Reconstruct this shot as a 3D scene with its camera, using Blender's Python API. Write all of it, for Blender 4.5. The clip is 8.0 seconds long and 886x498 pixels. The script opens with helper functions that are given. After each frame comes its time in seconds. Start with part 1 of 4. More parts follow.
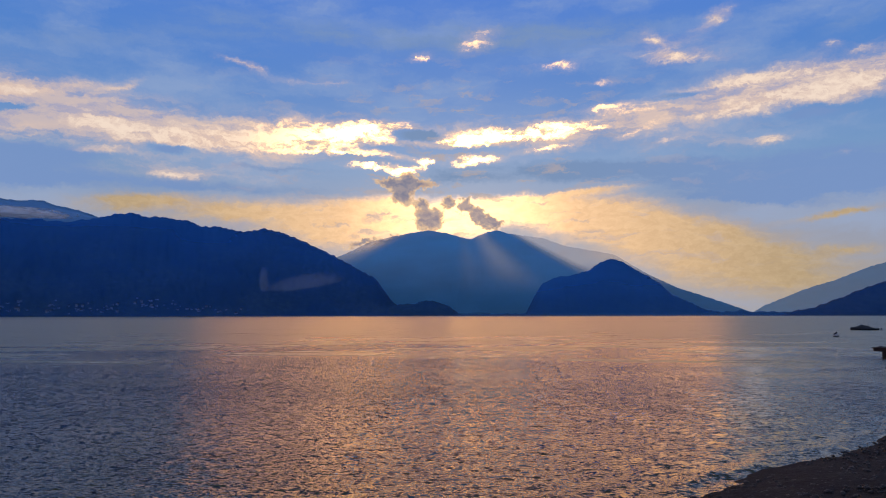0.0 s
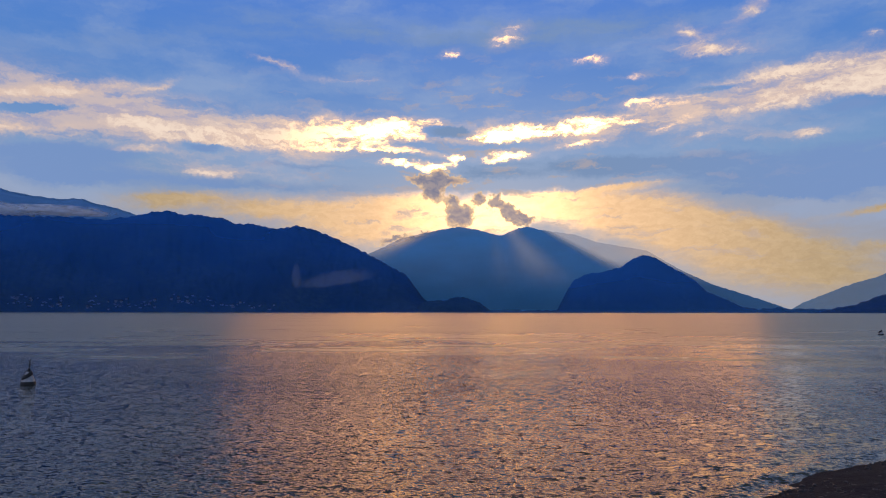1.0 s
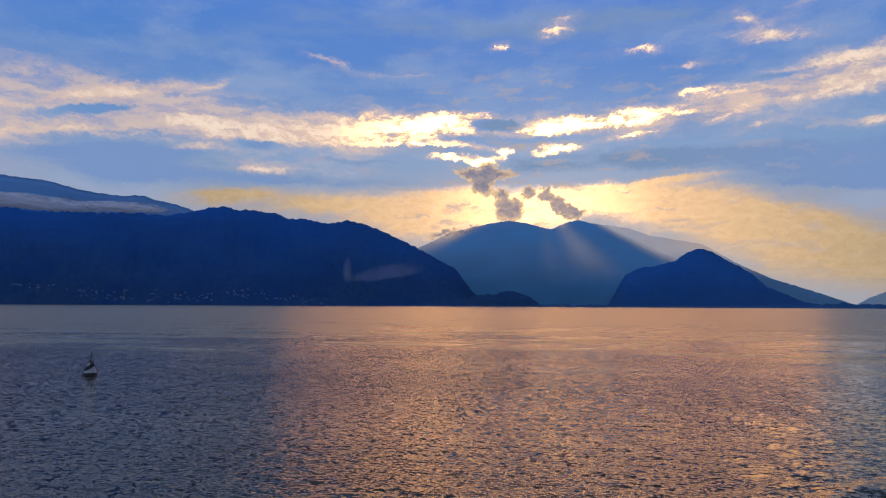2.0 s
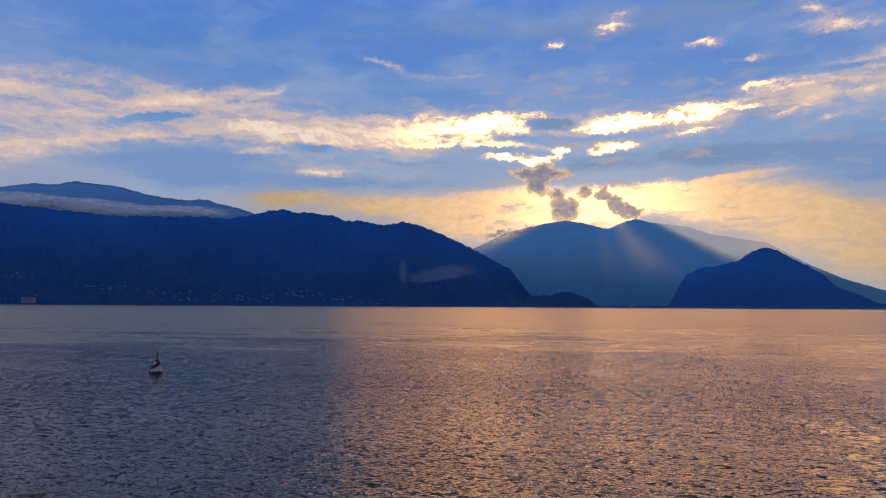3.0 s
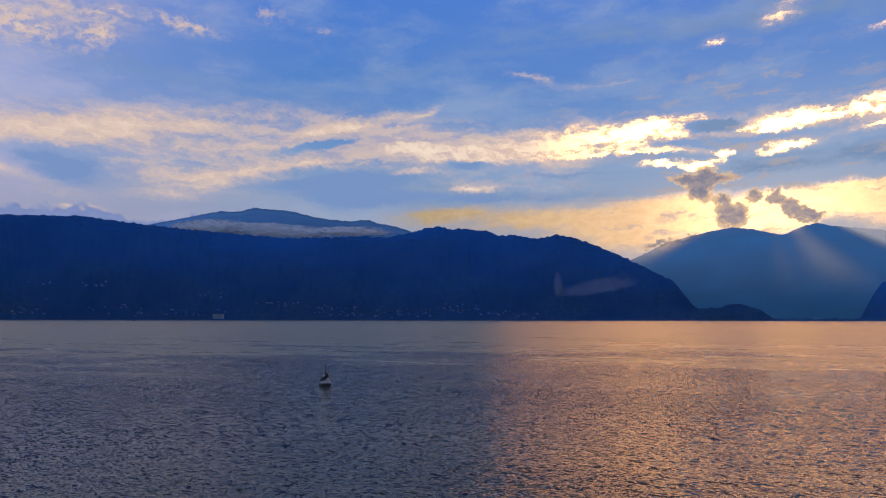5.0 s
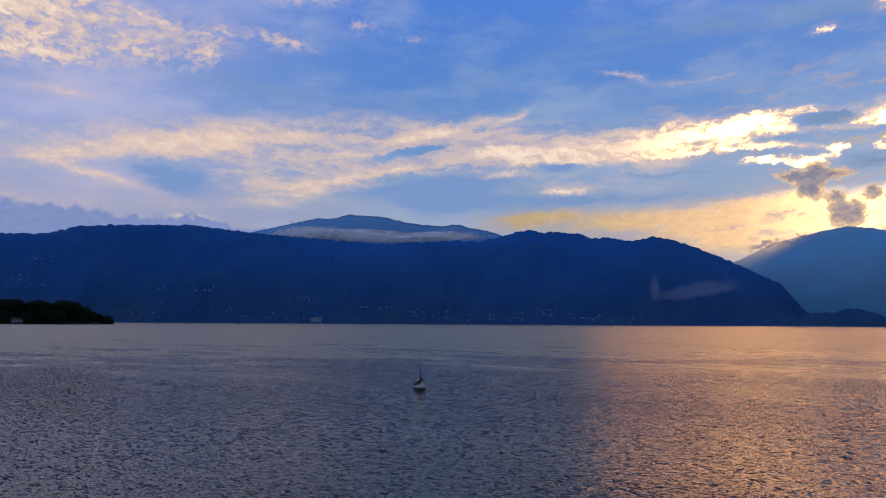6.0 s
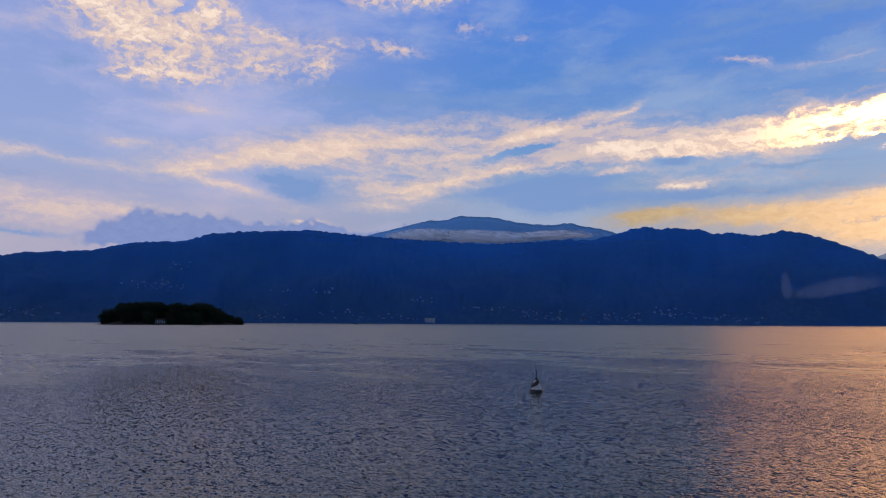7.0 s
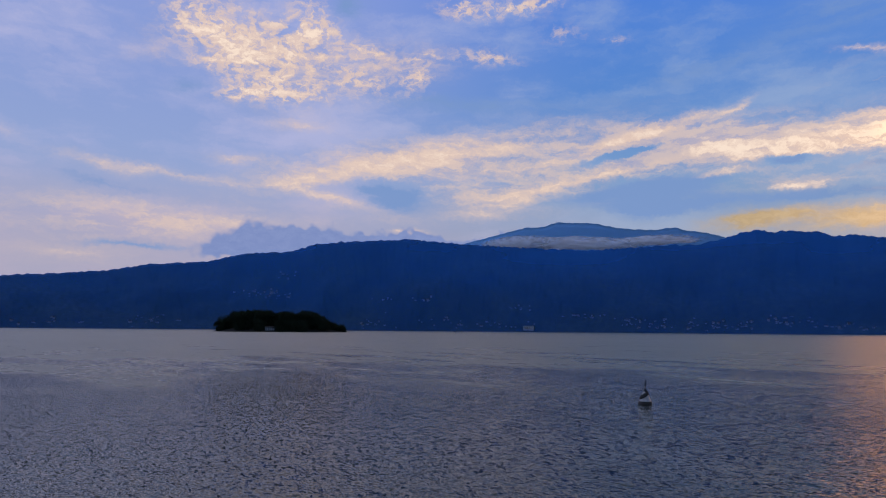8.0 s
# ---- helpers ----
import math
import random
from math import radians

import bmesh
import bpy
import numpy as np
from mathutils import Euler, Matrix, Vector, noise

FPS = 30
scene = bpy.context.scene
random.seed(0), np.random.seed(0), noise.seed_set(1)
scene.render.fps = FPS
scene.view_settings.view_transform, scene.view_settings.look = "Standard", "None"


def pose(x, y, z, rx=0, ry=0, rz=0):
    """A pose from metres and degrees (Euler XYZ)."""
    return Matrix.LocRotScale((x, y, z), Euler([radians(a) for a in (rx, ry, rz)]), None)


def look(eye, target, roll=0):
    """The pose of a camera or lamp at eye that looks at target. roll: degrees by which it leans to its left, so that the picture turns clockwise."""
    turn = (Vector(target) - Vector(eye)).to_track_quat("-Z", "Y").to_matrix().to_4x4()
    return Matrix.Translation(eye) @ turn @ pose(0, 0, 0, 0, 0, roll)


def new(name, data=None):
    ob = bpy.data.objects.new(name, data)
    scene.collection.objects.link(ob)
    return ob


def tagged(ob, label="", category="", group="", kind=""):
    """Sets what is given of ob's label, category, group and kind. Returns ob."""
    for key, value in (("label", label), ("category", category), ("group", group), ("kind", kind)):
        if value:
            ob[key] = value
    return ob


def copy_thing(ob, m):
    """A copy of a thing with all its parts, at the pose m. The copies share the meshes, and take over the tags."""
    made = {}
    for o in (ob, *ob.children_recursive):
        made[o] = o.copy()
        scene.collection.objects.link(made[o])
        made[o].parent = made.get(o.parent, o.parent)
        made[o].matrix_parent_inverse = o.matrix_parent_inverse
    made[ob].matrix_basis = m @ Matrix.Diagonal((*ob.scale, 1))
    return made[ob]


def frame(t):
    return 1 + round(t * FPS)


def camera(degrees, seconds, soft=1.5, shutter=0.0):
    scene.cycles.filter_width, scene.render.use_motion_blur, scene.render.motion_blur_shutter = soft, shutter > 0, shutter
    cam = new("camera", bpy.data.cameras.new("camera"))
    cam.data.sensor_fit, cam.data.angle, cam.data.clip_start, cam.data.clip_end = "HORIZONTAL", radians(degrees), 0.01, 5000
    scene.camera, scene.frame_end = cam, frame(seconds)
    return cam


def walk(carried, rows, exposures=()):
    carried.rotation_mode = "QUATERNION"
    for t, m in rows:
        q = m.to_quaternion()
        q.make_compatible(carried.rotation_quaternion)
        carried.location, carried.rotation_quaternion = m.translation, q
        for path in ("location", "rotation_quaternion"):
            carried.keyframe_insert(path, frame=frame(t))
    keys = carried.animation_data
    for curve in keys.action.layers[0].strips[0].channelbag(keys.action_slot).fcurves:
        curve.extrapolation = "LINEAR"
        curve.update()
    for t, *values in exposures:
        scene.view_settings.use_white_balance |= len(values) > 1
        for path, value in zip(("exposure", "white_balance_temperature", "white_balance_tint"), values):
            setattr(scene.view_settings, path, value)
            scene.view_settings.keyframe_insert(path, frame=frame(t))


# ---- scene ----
# ================= camera =================
# Held in the hand, the camera pans from the sunset round to the left while it drifts towards the water.
EYE = 3.2          # height of the lens over the lake
PAN = [            # seconds, east, north, then bearing, tilt and lean in degrees
    (0, 0.00, 0.35, 0.00, 5.71, -0.09),
    (0.5, -0.05, 0.37, -0.19, 5.70, -0.05),
    (1, -0.23, 0.57, -2.65, 5.41, 0.06),
    (1.5, -0.41, 1.00, -5.04, 4.99, 0.18),
    (3, -0.57, 1.55, -11.68, 4.92, 0.35),
    (3.5, -0.63, 1.69, -15.40, 5.01, 0.32),
    (4, -0.74, 1.92, -19.26, 5.39, 0.41),
    (5.5, -0.93, 2.13, -28.29, 6.32, 0.05),
    (6, -1.18, 2.45, -32.85, 6.41, 0.34),
    (6.5, -1.41, 2.73, -37.87, 6.30, 0.48),
    (7, -1.60, 2.85, -42.47, 6.39, 0.28),
    (7.5, -1.87, 3.03, -46.43, 6.55, 0.49),
    (8, -2.01, 3.07, -50.90, 7.01, 0.47)]


def held(x, y, bearing, tilt, lean):
    return pose(x, y, EYE, 90 + tilt, 0, -bearing) @ pose(0, 0, 0, 0, 0, lean)


cam = camera(67.45, 8.0, soft=1.15)
walk(cam, [(t, held(*row)) for t, *row in PAN],
     exposures=[(0, 0.02), (4, 0.0), (5.5, 0.0), (6.5, 0.15), (8, 0.1)])

# ================= sky and sun =================
SUN_BEARING, SUN_HEIGHT = 1.5, 8.0

# Clouds: bearing, height, half width, half height, slant (degrees), density
SUNLIT_BAND = [
    (-11.0, 15.2, 7.2, 1.03, 0, 1.3), (-7.1, 15.6, 3.4, 0.85, 4, 1.0), (-16.6, 14.4, 5.9, 0.91, 2, 0.8), (-22.0, 14.3, 4.7, 0.88, -3, 0.75),
    (-9.1, 13.7, 4.6, 0.38, -4, 0.8), (-6.1, 12.8, 2.5, 0.33, -3, 1.0), (-3.3, 12.4, 1.2, 0.38, 5, 1.2), (-1.9, 13.1, 0.6, 0.34, 0, 1.5),
    (-28.2, 14.8, 3.5, 1.09, -14, 0.75), (-27.3, 12.7, 2.8, 0.34, -4, 0.6), (-22.3, 11.2, 2.8, 0.4, -4, 0.75), (5.3, 15.3, 5.2, 0.66, 5, 1.25),
    (9.9, 15.6, 2.9, 0.56, 8, 0.8), (2.1, 14.8, 2.2, 0.38, 0, 1.0), (2.8, 13.3, 2.2, 0.43, 6, 0.9), (8.7, 14.2, 2.9, 0.28, 5, 0.5)]
HORIZON_GLOW = [
    (1.8, 7.9, 2.5, 1.27, 0, 1.5), (-4.1, 8.8, 4.9, 1.65, 0, 0.9), (-15.1, 8.5, 14.9, 1.41, 0, 0.75), (-9.0, 6.9, 6.2, 2.02, 0, 0.7),
    (8.6, 9.0, 8.1, 1.35, 0, 0.75), (14.7, 7.8, 8.2, 1.7, -8, 0.75), (19.6, 5.9, 10.8, 2.53, -10, 0.65), (25.4, 3.4, 8.8, 2.64, -8, 0.6),
    (31.3, 7.6, 3.6, 0.37, 5, 0.7), (-25.1, 8.9, 3.6, 0.62, 6, 0.55), (9.6, 10.2, 7.6, 0.29, 3, 0.6), (31.5, 4.9, 2.1, 0.37, 4, 0.4)]
SCATTERED_PUFFS = [
    (14.1, 17.3, 2.1, 0.36, 4, 0.5), (13.8, 15.7, 1.6, 0.23, 8, 0.55), (17.8, 17.0, 3.4, 0.45, 6, 0.6), (16.8, 15.2, 2.5, 0.36, 20, 0.45),
    (21.4, 18.0, 4.1, 0.43, 4, 0.55), (24.3, 16.3, 4.2, 0.56, 4, 0.7), (28.4, 16.6, 5.0, 0.83, 4, 0.75), (29.6, 18.2, 3.8, 0.69, 4, 0.7),
    (33.4, 16.8, 2.6, 0.94, 12, 0.75), (25.6, 18.1, 2.7, 0.55, 10, 0.5), (26.6, 13.6, 1.5, 0.39, 0, 0.85), (19.5, 14.1, 2.9, 0.45, 10, 0.35),
    (32.6, 14.9, 1.0, 0.32, 30, 0.5)]
HIGH_PUFFS = [
    (20.2, 20.7, 3.3, 0.34, -8, 0.7), (18.4, 22.1, 1.3, 0.6, -40, 0.55), (23.1, 23.0, 1.6, 0.53, 25, 0.7), (3.1, 23.0, 1.6, 0.8, 20, 0.5),
    (10.3, 20.8, 2.0, 0.4, 0, 0.5), (13.9, 19.2, 1.3, 0.36, 0, 0.4), (-16.8, 20.3, 2.3, 0.31, -12, 0.55), (-1.7, 21.8, 0.8, 0.36, 10, 0.4),
    (-11.1, 19.5, 3.4, 0.23, 2, 0.3), (31.0, 19.7, 0.8, 0.32, 0, 0.4), (33.2, 19.3, 0.7, 0.31, 0, 0.4), (31.9, 11.9, 0.9, 0.2, 0, 0.3)]
BLUE_STRATUS = [
    (-1.9, 15.3, 1.9, 0.47, 0, 1.2), (16.2, 12.0, 14.8, 1.02, -2, 1), (26.1, 10.0, 8.8, 1.13, -4, 0.9), (31.5, 10.7, 5.4, 2.06, 0, 0.9),
    (29.8, 15.2, 2.4, 0.49, -4, 0.8), (20.0, 17.8, 1.9, 0.31, 0, 0.55), (-32.1, 11.1, 4.6, 1.31, 0, 0.7), (-21.0, 10.4, 12.8, 0.63, 0, 0.6),
    (-14.7, 12.3, 7.4, 0.42, 0, 0.45), (0.8, 11.7, 3.5, 0.77, 0, 0.5), (-9.2, 23.4, 24.2, 1.75, -3, 0.35), (10.8, 23.3, 14.4, 1.57, 0, 0.4),
    (32.4, 21.1, 4.0, 1.07, 10, 0.3), (24.4, 9.1, 5.7, 0.4, -6, 0.45), (-22.6, 13.3, 1.3, 0.4, 0, 0.55)]
BACKLIT_CUMULUS = [
    (-3.5, 10.4, 1.2, 1.06, -30, 1.1), (-4.7, 11.5, 1.7, 0.58, 0, 0.6), (-1.2, 8.3, 1.3, 1.27, 0, 1.2), (-1.9, 9.5, 0.7, 0.44, 0, 0.8),
    (-2.1, 11.3, 2.7, 0.72, 0, 0.45), (0.5, 9.7, 0.7, 0.68, 20, 0.7), (1.9, 9.4, 0.6, 0.87, -30, 1.1), (3.3, 8.4, 1.5, 0.68, -35, 1.2),
    (4.4, 7.9, 0.8, 0.58, 0, 1.1), (-7.0, 6.2, 2.0, 0.34, 15, 0.6), (-4.8, 6.4, 1.6, 0.29, 20, 0.6), (-2.9, 11.7, 0.8, 0.96, 20, 0.7)]
EVENING_PUFFS = [
    (-71.6, 24.7, 3.4, 1.74, -30, 0.6), (-66.6, 21.8, 6.1, 2.02, -10, 0.65), (-65.3, 24.2, 5.3, 1.98, 20, 0.55), (-62.4, 25.3, 2.1, 1.38, 40, 0.65),
    (-67.0, 19.4, 4.4, 0.76, 4, 0.6), (-58.3, 21.6, 2.7, 1.18, -20, 0.5), (-57.4, 23.7, 2.3, 0.71, -10, 0.5), (-53.3, 21.4, 1.4, 1.1, 20, 0.6),
    (-52.8, 23.2, 1.6, 0.45, 10, 0.4), (-47.2, 23.0, 2.8, 0.63, -4, 0.55), (-48.7, 26.9, 2.8, 0.86, 0, 0.6), (-43.4, 27.0, 2.3, 0.68, 0, 0.6),
    (-40.4, 24.7, 1.9, 0.78, 0, 0.35), (-35.8, 23.7, 1.0, 0.52, 0, 0.3)]
PALE_STREAKS = [
    (-64.0, 17.2, 3.3, 0.64, 0, 0.5), (-69.0, 14.1, 2.7, 0.46, 0, 0.5), (-78.7, 12.5, 3.3, 0.51, -6, 0.45), (-73.8, 12.4, 6.3, 0.4, -6, 0.4),
    (-85.1, 14.1, 1.5, 0.71, 0, 0.3), (-76.4, 21.4, 2.7, 0.83, 10, 0.25), (-76.9, 9.6, 9.2, 1.05, -4, 0.4), (-80.5, 5.7, 5.9, 1.1, 0, 0.4),
    (-69.2, 8.4, 8.8, 0.93, 3, 0.35), (-47.7, 10.0, 8.3, 0.68, 3, 0.45), (-62.0, 12.6, 4.1, 0.52, 6, 0.6), (-60.0, 11.0, 4.6, 0.53, -14, 0.6)]
PEACH_VEIL = [
    (-50.2, 15.4, 14.7, 1.62, 9, 0.5), (-55.6, 14.3, 8.4, 0.62, 8, 0.65), (-34.6, 16.1, 6.2, 0.41, 13, 0.95), (-27.0, 17.5, 1.8, 0.3, 28, 0.6),
    (-37.0, 13.2, 6.1, 0.33, 9, 0.85), (-26.3, 13.5, 3.3, 0.39, 3, 0.6), (-47.2, 11.4, 3.7, 0.73, 0, 0.5), (-42.3, 12.1, 3.6, 0.62, 14, 0.6),
    (-54.1, 8.4, 1.5, 0.24, 0, 0.8), (-28.0, 12.6, 2.5, 0.22, 4, 0.6), (-37.5, 10.8, 1.6, 0.24, 0, 0.4), (-45.2, 13.8, 7.4, 0.57, 4, 0.5)]
BLUE_GAPS = [
    (-55.6, 11.4, 3.3, 1.26, -8, 0.95), (-34.2, 11.8, 6.8, 0.84, 6, 0.85), (-33.4, 10.0, 5.4, 1.02, 0, 0.5), (-76.3, 6.5, 4.6, 0.35, 0, 0.7),
    (-77.8, 11.1, 5.5, 0.52, -6, 0.4), (-47.7, 19.1, 12.9, 1.02, -3, 0.4), (-28.5, 20.9, 10.8, 1.36, 10, 0.35), (-72.9, 19.4, 2.4, 1.12, 0, 0.35),
    (-23.1, 13.3, 1.6, 0.34, 0, 0.5), (-59.5, 26.8, 2.5, 1.71, 0, 0.4)]
CLOUD_BANK = [
    (-66.7, 7.2, 2.8, 1.41, 0, 1), (-63.7, 7.5, 0.9, 1.05, 0, 0.9), (-61.6, 7.6, 1.3, 1.25, 0, 0.9), (-58.0, 7.5, 6.3, 0.87, 0, 0.9),
    (-69.1, 6.6, 2.3, 0.51, 10, 0.7), (-54.5, 7.5, 5.4, 0.63, 0, 0.7), (-46.2, 7.8, 4.6, 0.44, 12, 0.6), (-64.6, 6.7, 5.1, 0.95, 0, 0.8)]
LIT_SHEETS = [
    (-22.9, 14.8, 13.9, 1.93, -3, 0.5), (-11.0, 15.1, 10.9, 1.86, 0, 0.6), (-31.2, 15.2, 7.3, 1.62, -6, 0.5), (5.8, 15.1, 9.3, 1.61, 5, 0.55),
    (26.0, 17.1, 10.9, 1.94, 5, 0.5), (33.2, 17.0, 5.3, 1.96, 8, 0.4), (17.3, 16.1, 7.3, 1.53, 8, 0.35), (20.2, 21.3, 6.7, 1.7, -10, 0.25),
    (-22.7, 11.6, 10.9, 1.07, -2, 0.3), (23.3, 13.7, 6.7, 1.05, 0, 0.2), (-52.2, 14.6, 15.6, 2.4, 7, 0.6), (-34.1, 14.9, 8.7, 1.83, 10, 0.55),
    (-67.1, 22.5, 10.3, 3.91, -8, 0.4), (-55.3, 22.7, 10.0, 2.25, 0, 0.3), (-76.0, 8.4, 12.9, 2.03, 0, 0.4), (-45.2, 11.7, 12.6, 1.93, 4, 0.4)]
HOLES = [
    (-2.2, 15.3, 2.1, 0.47, 0, 1.3), (-2.9, 14.0, 4.0, 0.33, -2, 0.9), (2.8, 14.1, 4.0, 0.24, 3, 0.7), (-7.1, 13.2, 3.9, 0.24, -4, 0.8),
    (-22.6, 13.3, 1.4, 0.4, 0, 0.8), (29.8, 15.2, 2.4, 0.49, -4, 1.0), (20.0, 17.8, 1.9, 0.31, 0, 0.9), (33.1, 15.2, 1.1, 0.48, 20, 0.7),
    (-35.5, 14.8, 3.7, 0.46, 12, 0.9), (-55.6, 11.4, 3.3, 1.26, -8, 1.1), (-33.8, 11.6, 6.8, 0.83, 6, 0.9), (-23.1, 13.3, 1.7, 0.34, 0, 0.8),
    (-72.9, 19.4, 2.4, 1.12, 0, 0.9), (-59.5, 26.8, 2.5, 1.54, 0, 0.9), (-64.6, 24.9, 1.3, 0.43, 40, 0.8)]


class Graph:
    """Short-hand for node trees."""

    def __init__(self, tree):
        self.tree = tree
        tree.nodes.clear()

    def node(self, kind, values=()):
        n = self.tree.nodes.new(kind)
        return self.fill(n, values)

    def fill(self, n, values):
        for key, value in dict(values).items():
            if isinstance(value, bpy.types.NodeSocket):
                self.tree.links.new(value, n.inputs[key])
            else:
                n.inputs[key].default_value = value
        return n

    def math(self, op, *args, clamp=False):
        n = self.tree.nodes.new("ShaderNodeMath")
        n.operation, n.use_clamp = op, clamp
        return self.fill(n, enumerate(args)).outputs[0]

    def vmath(self, op, *args):
        n = self.tree.nodes.new("ShaderNodeVectorMath")
        n.operation = op
        self.fill(n, enumerate(args))
        return n.outputs["Value" if op in ("LENGTH", "DOT_PRODUCT", "DISTANCE") else "Vector"]

    def noise(self, vector, scale, detail=4, rough=0.5, distortion=0.0, color=False):
        n = self.node("ShaderNodeTexNoise", {"Vector": vector, "Scale": scale, "Detail": detail, "Roughness": rough, "Distortion": distortion})
        return n.outputs["Color" if color else 0]

    def ramp(self, value, low, high, a=0.0, b=1.0, smooth=True):
        n = self.node("ShaderNodeMapRange", {"Value": value, "From Min": low, "From Max": high, "To Min": a, "To Max": b})
        n.interpolation_type = "SMOOTHSTEP" if smooth else "LINEAR"
        return n.outputs[0]

    def mix(self, factor, a, b, blend="MIX"):
        n = self.tree.nodes.new("ShaderNodeMix")
        n.data_type, n.blend_type = "RGBA", blend
        for key, value in ((0, factor), (6, a), (7, b)):
            if isinstance(value, bpy.types.NodeSocket):
                self.tree.links.new(value, n.inputs[key])
            else:
                n.inputs[key].default_value = value if key == 0 else (*value[:3], 1)
        return n.outputs[2]

    def stops(self, value, *stops):
        n = self.node("ShaderNodeValToRGB", {0: value})
        ramp = n.color_ramp
        for i, (at, colour) in enumerate(stops):
            e = ramp.elements[i] if i < 2 else ramp.elements.new(at)
            e.position, e.color = at, (*colour, 1)
        return n.outputs[0]


def build_sky():
    world = bpy.data.worlds.new("evening_sky")
    scene.world = world
    world.use_nodes = True
    g = Graph(world.node_tree)
    way = g.node("ShaderNodeTexCoord").outputs["Generated"]
    xyz = g.node("ShaderNodeSeparateXYZ", {0: way}).outputs
    deg = 180 / math.pi
    bearing = g.math("MULTIPLY", g.math("ARCTAN2", xyz[0], xyz[1]), deg)
    height = g.math("MULTIPLY", g.math("ARCSINE", xyz[2]), deg)
    flat = g.node("ShaderNodeCombineXYZ", {0: bearing, 1: height}).outputs[0]

    # wind-torn outlines: the cloud field is bent by noise at three sizes
    long_flat = g.vmath("MULTIPLY", flat, (0.45, 1.0, 1.0))
    big = g.noise(long_flat, 0.16, 2, 0.5, color=True)
    mid = g.noise(long_flat, 0.62, 4, 0.6, color=True)
    small = g.noise(flat, 2.4, 3, 0.6, color=True)
    half = (0.5, 0.5, 0.5)
    bend = g.vmath("MULTIPLY", g.vmath("SUBTRACT", big, half), (1.4, 0.7, 0))
    bend = g.vmath("ADD", bend, g.vmath("MULTIPLY", g.vmath("SUBTRACT", mid, half), (3.0, 1.3, 0)))
    wispy = g.vmath("ADD", flat, g.vmath("ADD", bend, g.vmath("MULTIPLY", g.vmath("SUBTRACT", small, half), (0.9, 0.5, 0))))
    lumps = g.noise(flat, 1.3, 5, 0.65, color=True)
    lumpy = g.vmath("ADD", flat, g.vmath("MULTIPLY", g.vmath("SUBTRACT", lumps, half), (2.0, 1.9, 0)))

    def cover(clouds, where, grow=2.25):
        total = 0.0
        for b, h, w, t, slant, amount in clouds:
            m = g.node("ShaderNodeMapping")
            m.vector_type = "TEXTURE"
            g.fill(m, {"Vector": where, "Location": (b, h, 0), "Rotation": (0, 0, radians(slant)), "Scale": (w * grow, t * grow, 1)})
            s = g.node("ShaderNodeTexGradient", {0: m.outputs[0]})
            s.gradient_type = "QUADRATIC_SPHERE"
            s = s.outputs[1]
            total = g.math("MULTIPLY_ADD", s, amount * 1.6, total)
        return total

    # streaks and ripples inside the clouds
    streak = g.noise(g.vmath("MULTIPLY", wispy, (0.24, 1.0, 1.0)), 1.0, 6, 0.62)
    ripple = g.noise(g.vmath("MULTIPLY", wispy, (0.7, 1.3, 1.0)), 1.6, 5, 0.65)
    grain = g.math("ADD", g.math("MULTIPLY", streak, 0.55), g.math("MULTIPLY", ripple, 0.45))

    sun = Vector((math.sin(radians(SUN_BEARING)) * math.cos(radians(SUN_HEIGHT)),
                  math.cos(radians(SUN_BEARING)) * math.cos(radians(SUN_HEIGHT)), math.sin(radians(SUN_HEIGHT))))
    apart = g.math("MULTIPLY", g.math("ARCCOSINE", g.vmath("DOT_PRODUCT", way, tuple(sun))), deg)
    near_sun = g.ramp(apart, 2, 30, 1.0, 0.0)
    at_sun = g.ramp(apart, 0, 11, 1.0, 0.0)

    # clear air: the physical sky under a blue evening gradient
    air = g.node("ShaderNodeTexSky")
    air.sky_type, air.sun_disc, air.altitude, air.dust_density = "NISHITA", False, 200.0, 1.5
    air.sun_elevation, air.sun_rotation = radians(SUN_HEIGHT), radians(SUN_BEARING)
    air = g.mix(1.0, air.outputs[0], (0.07, 0.07, 0.07), "MULTIPLY")
    up = g.math("DIVIDE", height, 90.0)
    blue = g.stops(up, (0.0, (0.34, 0.32, 0.32)), (1.0, (0.10, 0.105, 0.105)), (0.08, (0.29, 0.32, 0.43)), (0.14, (0.17, 0.31, 0.56)),
                   (0.22, (0.085, 0.23, 0.60)), (0.31, (0.07, 0.205, 0.66)), (0.37, (0.10, 0.12, 0.13)), (0.6, (0.10, 0.11, 0.11)))
    clear = g.mix(0.06, blue, air)
    # thin high veil that greys and lightens the blue
    thin = g.ramp(g.noise(g.vmath("MULTIPLY", wispy, (0.35, 1.0, 1.0)), 0.2, 6, 0.58), 0.42, 0.7)
    west = g.ramp(bearing, -75, -35, 0.95, 0.6)
    clear = g.mix(g.math("MULTIPLY", thin, west), clear, g.mix(g.ramp(bearing, -72, -30), (0.50, 0.48, 0.68), (0.32, 0.41, 0.60)))

    # towards the left the air near the ridge turns lilac, then peach
    aside = g.ramp(bearing, -66, -34, 1, 0)
    clear = g.mix(g.math("MULTIPLY", aside, 0.55), clear, (0.36, 0.40, 0.66))
    low_air = g.math("MULTIPLY", g.ramp(height, 15, 5, 0, 0.85), g.math("MULTIPLY", aside, g.math("MULTIPLY_ADD", thin, 0.5, 0.55)))
    clear = g.mix(low_air, clear, (0.42, 0.36, 0.44))

    # sunlit clouds
    glow = g.math("MULTIPLY", cover(HORIZON_GLOW, wispy, 1.8), g.math("ADD", 0.3, g.math("MULTIPLY", streak, 1.25)))
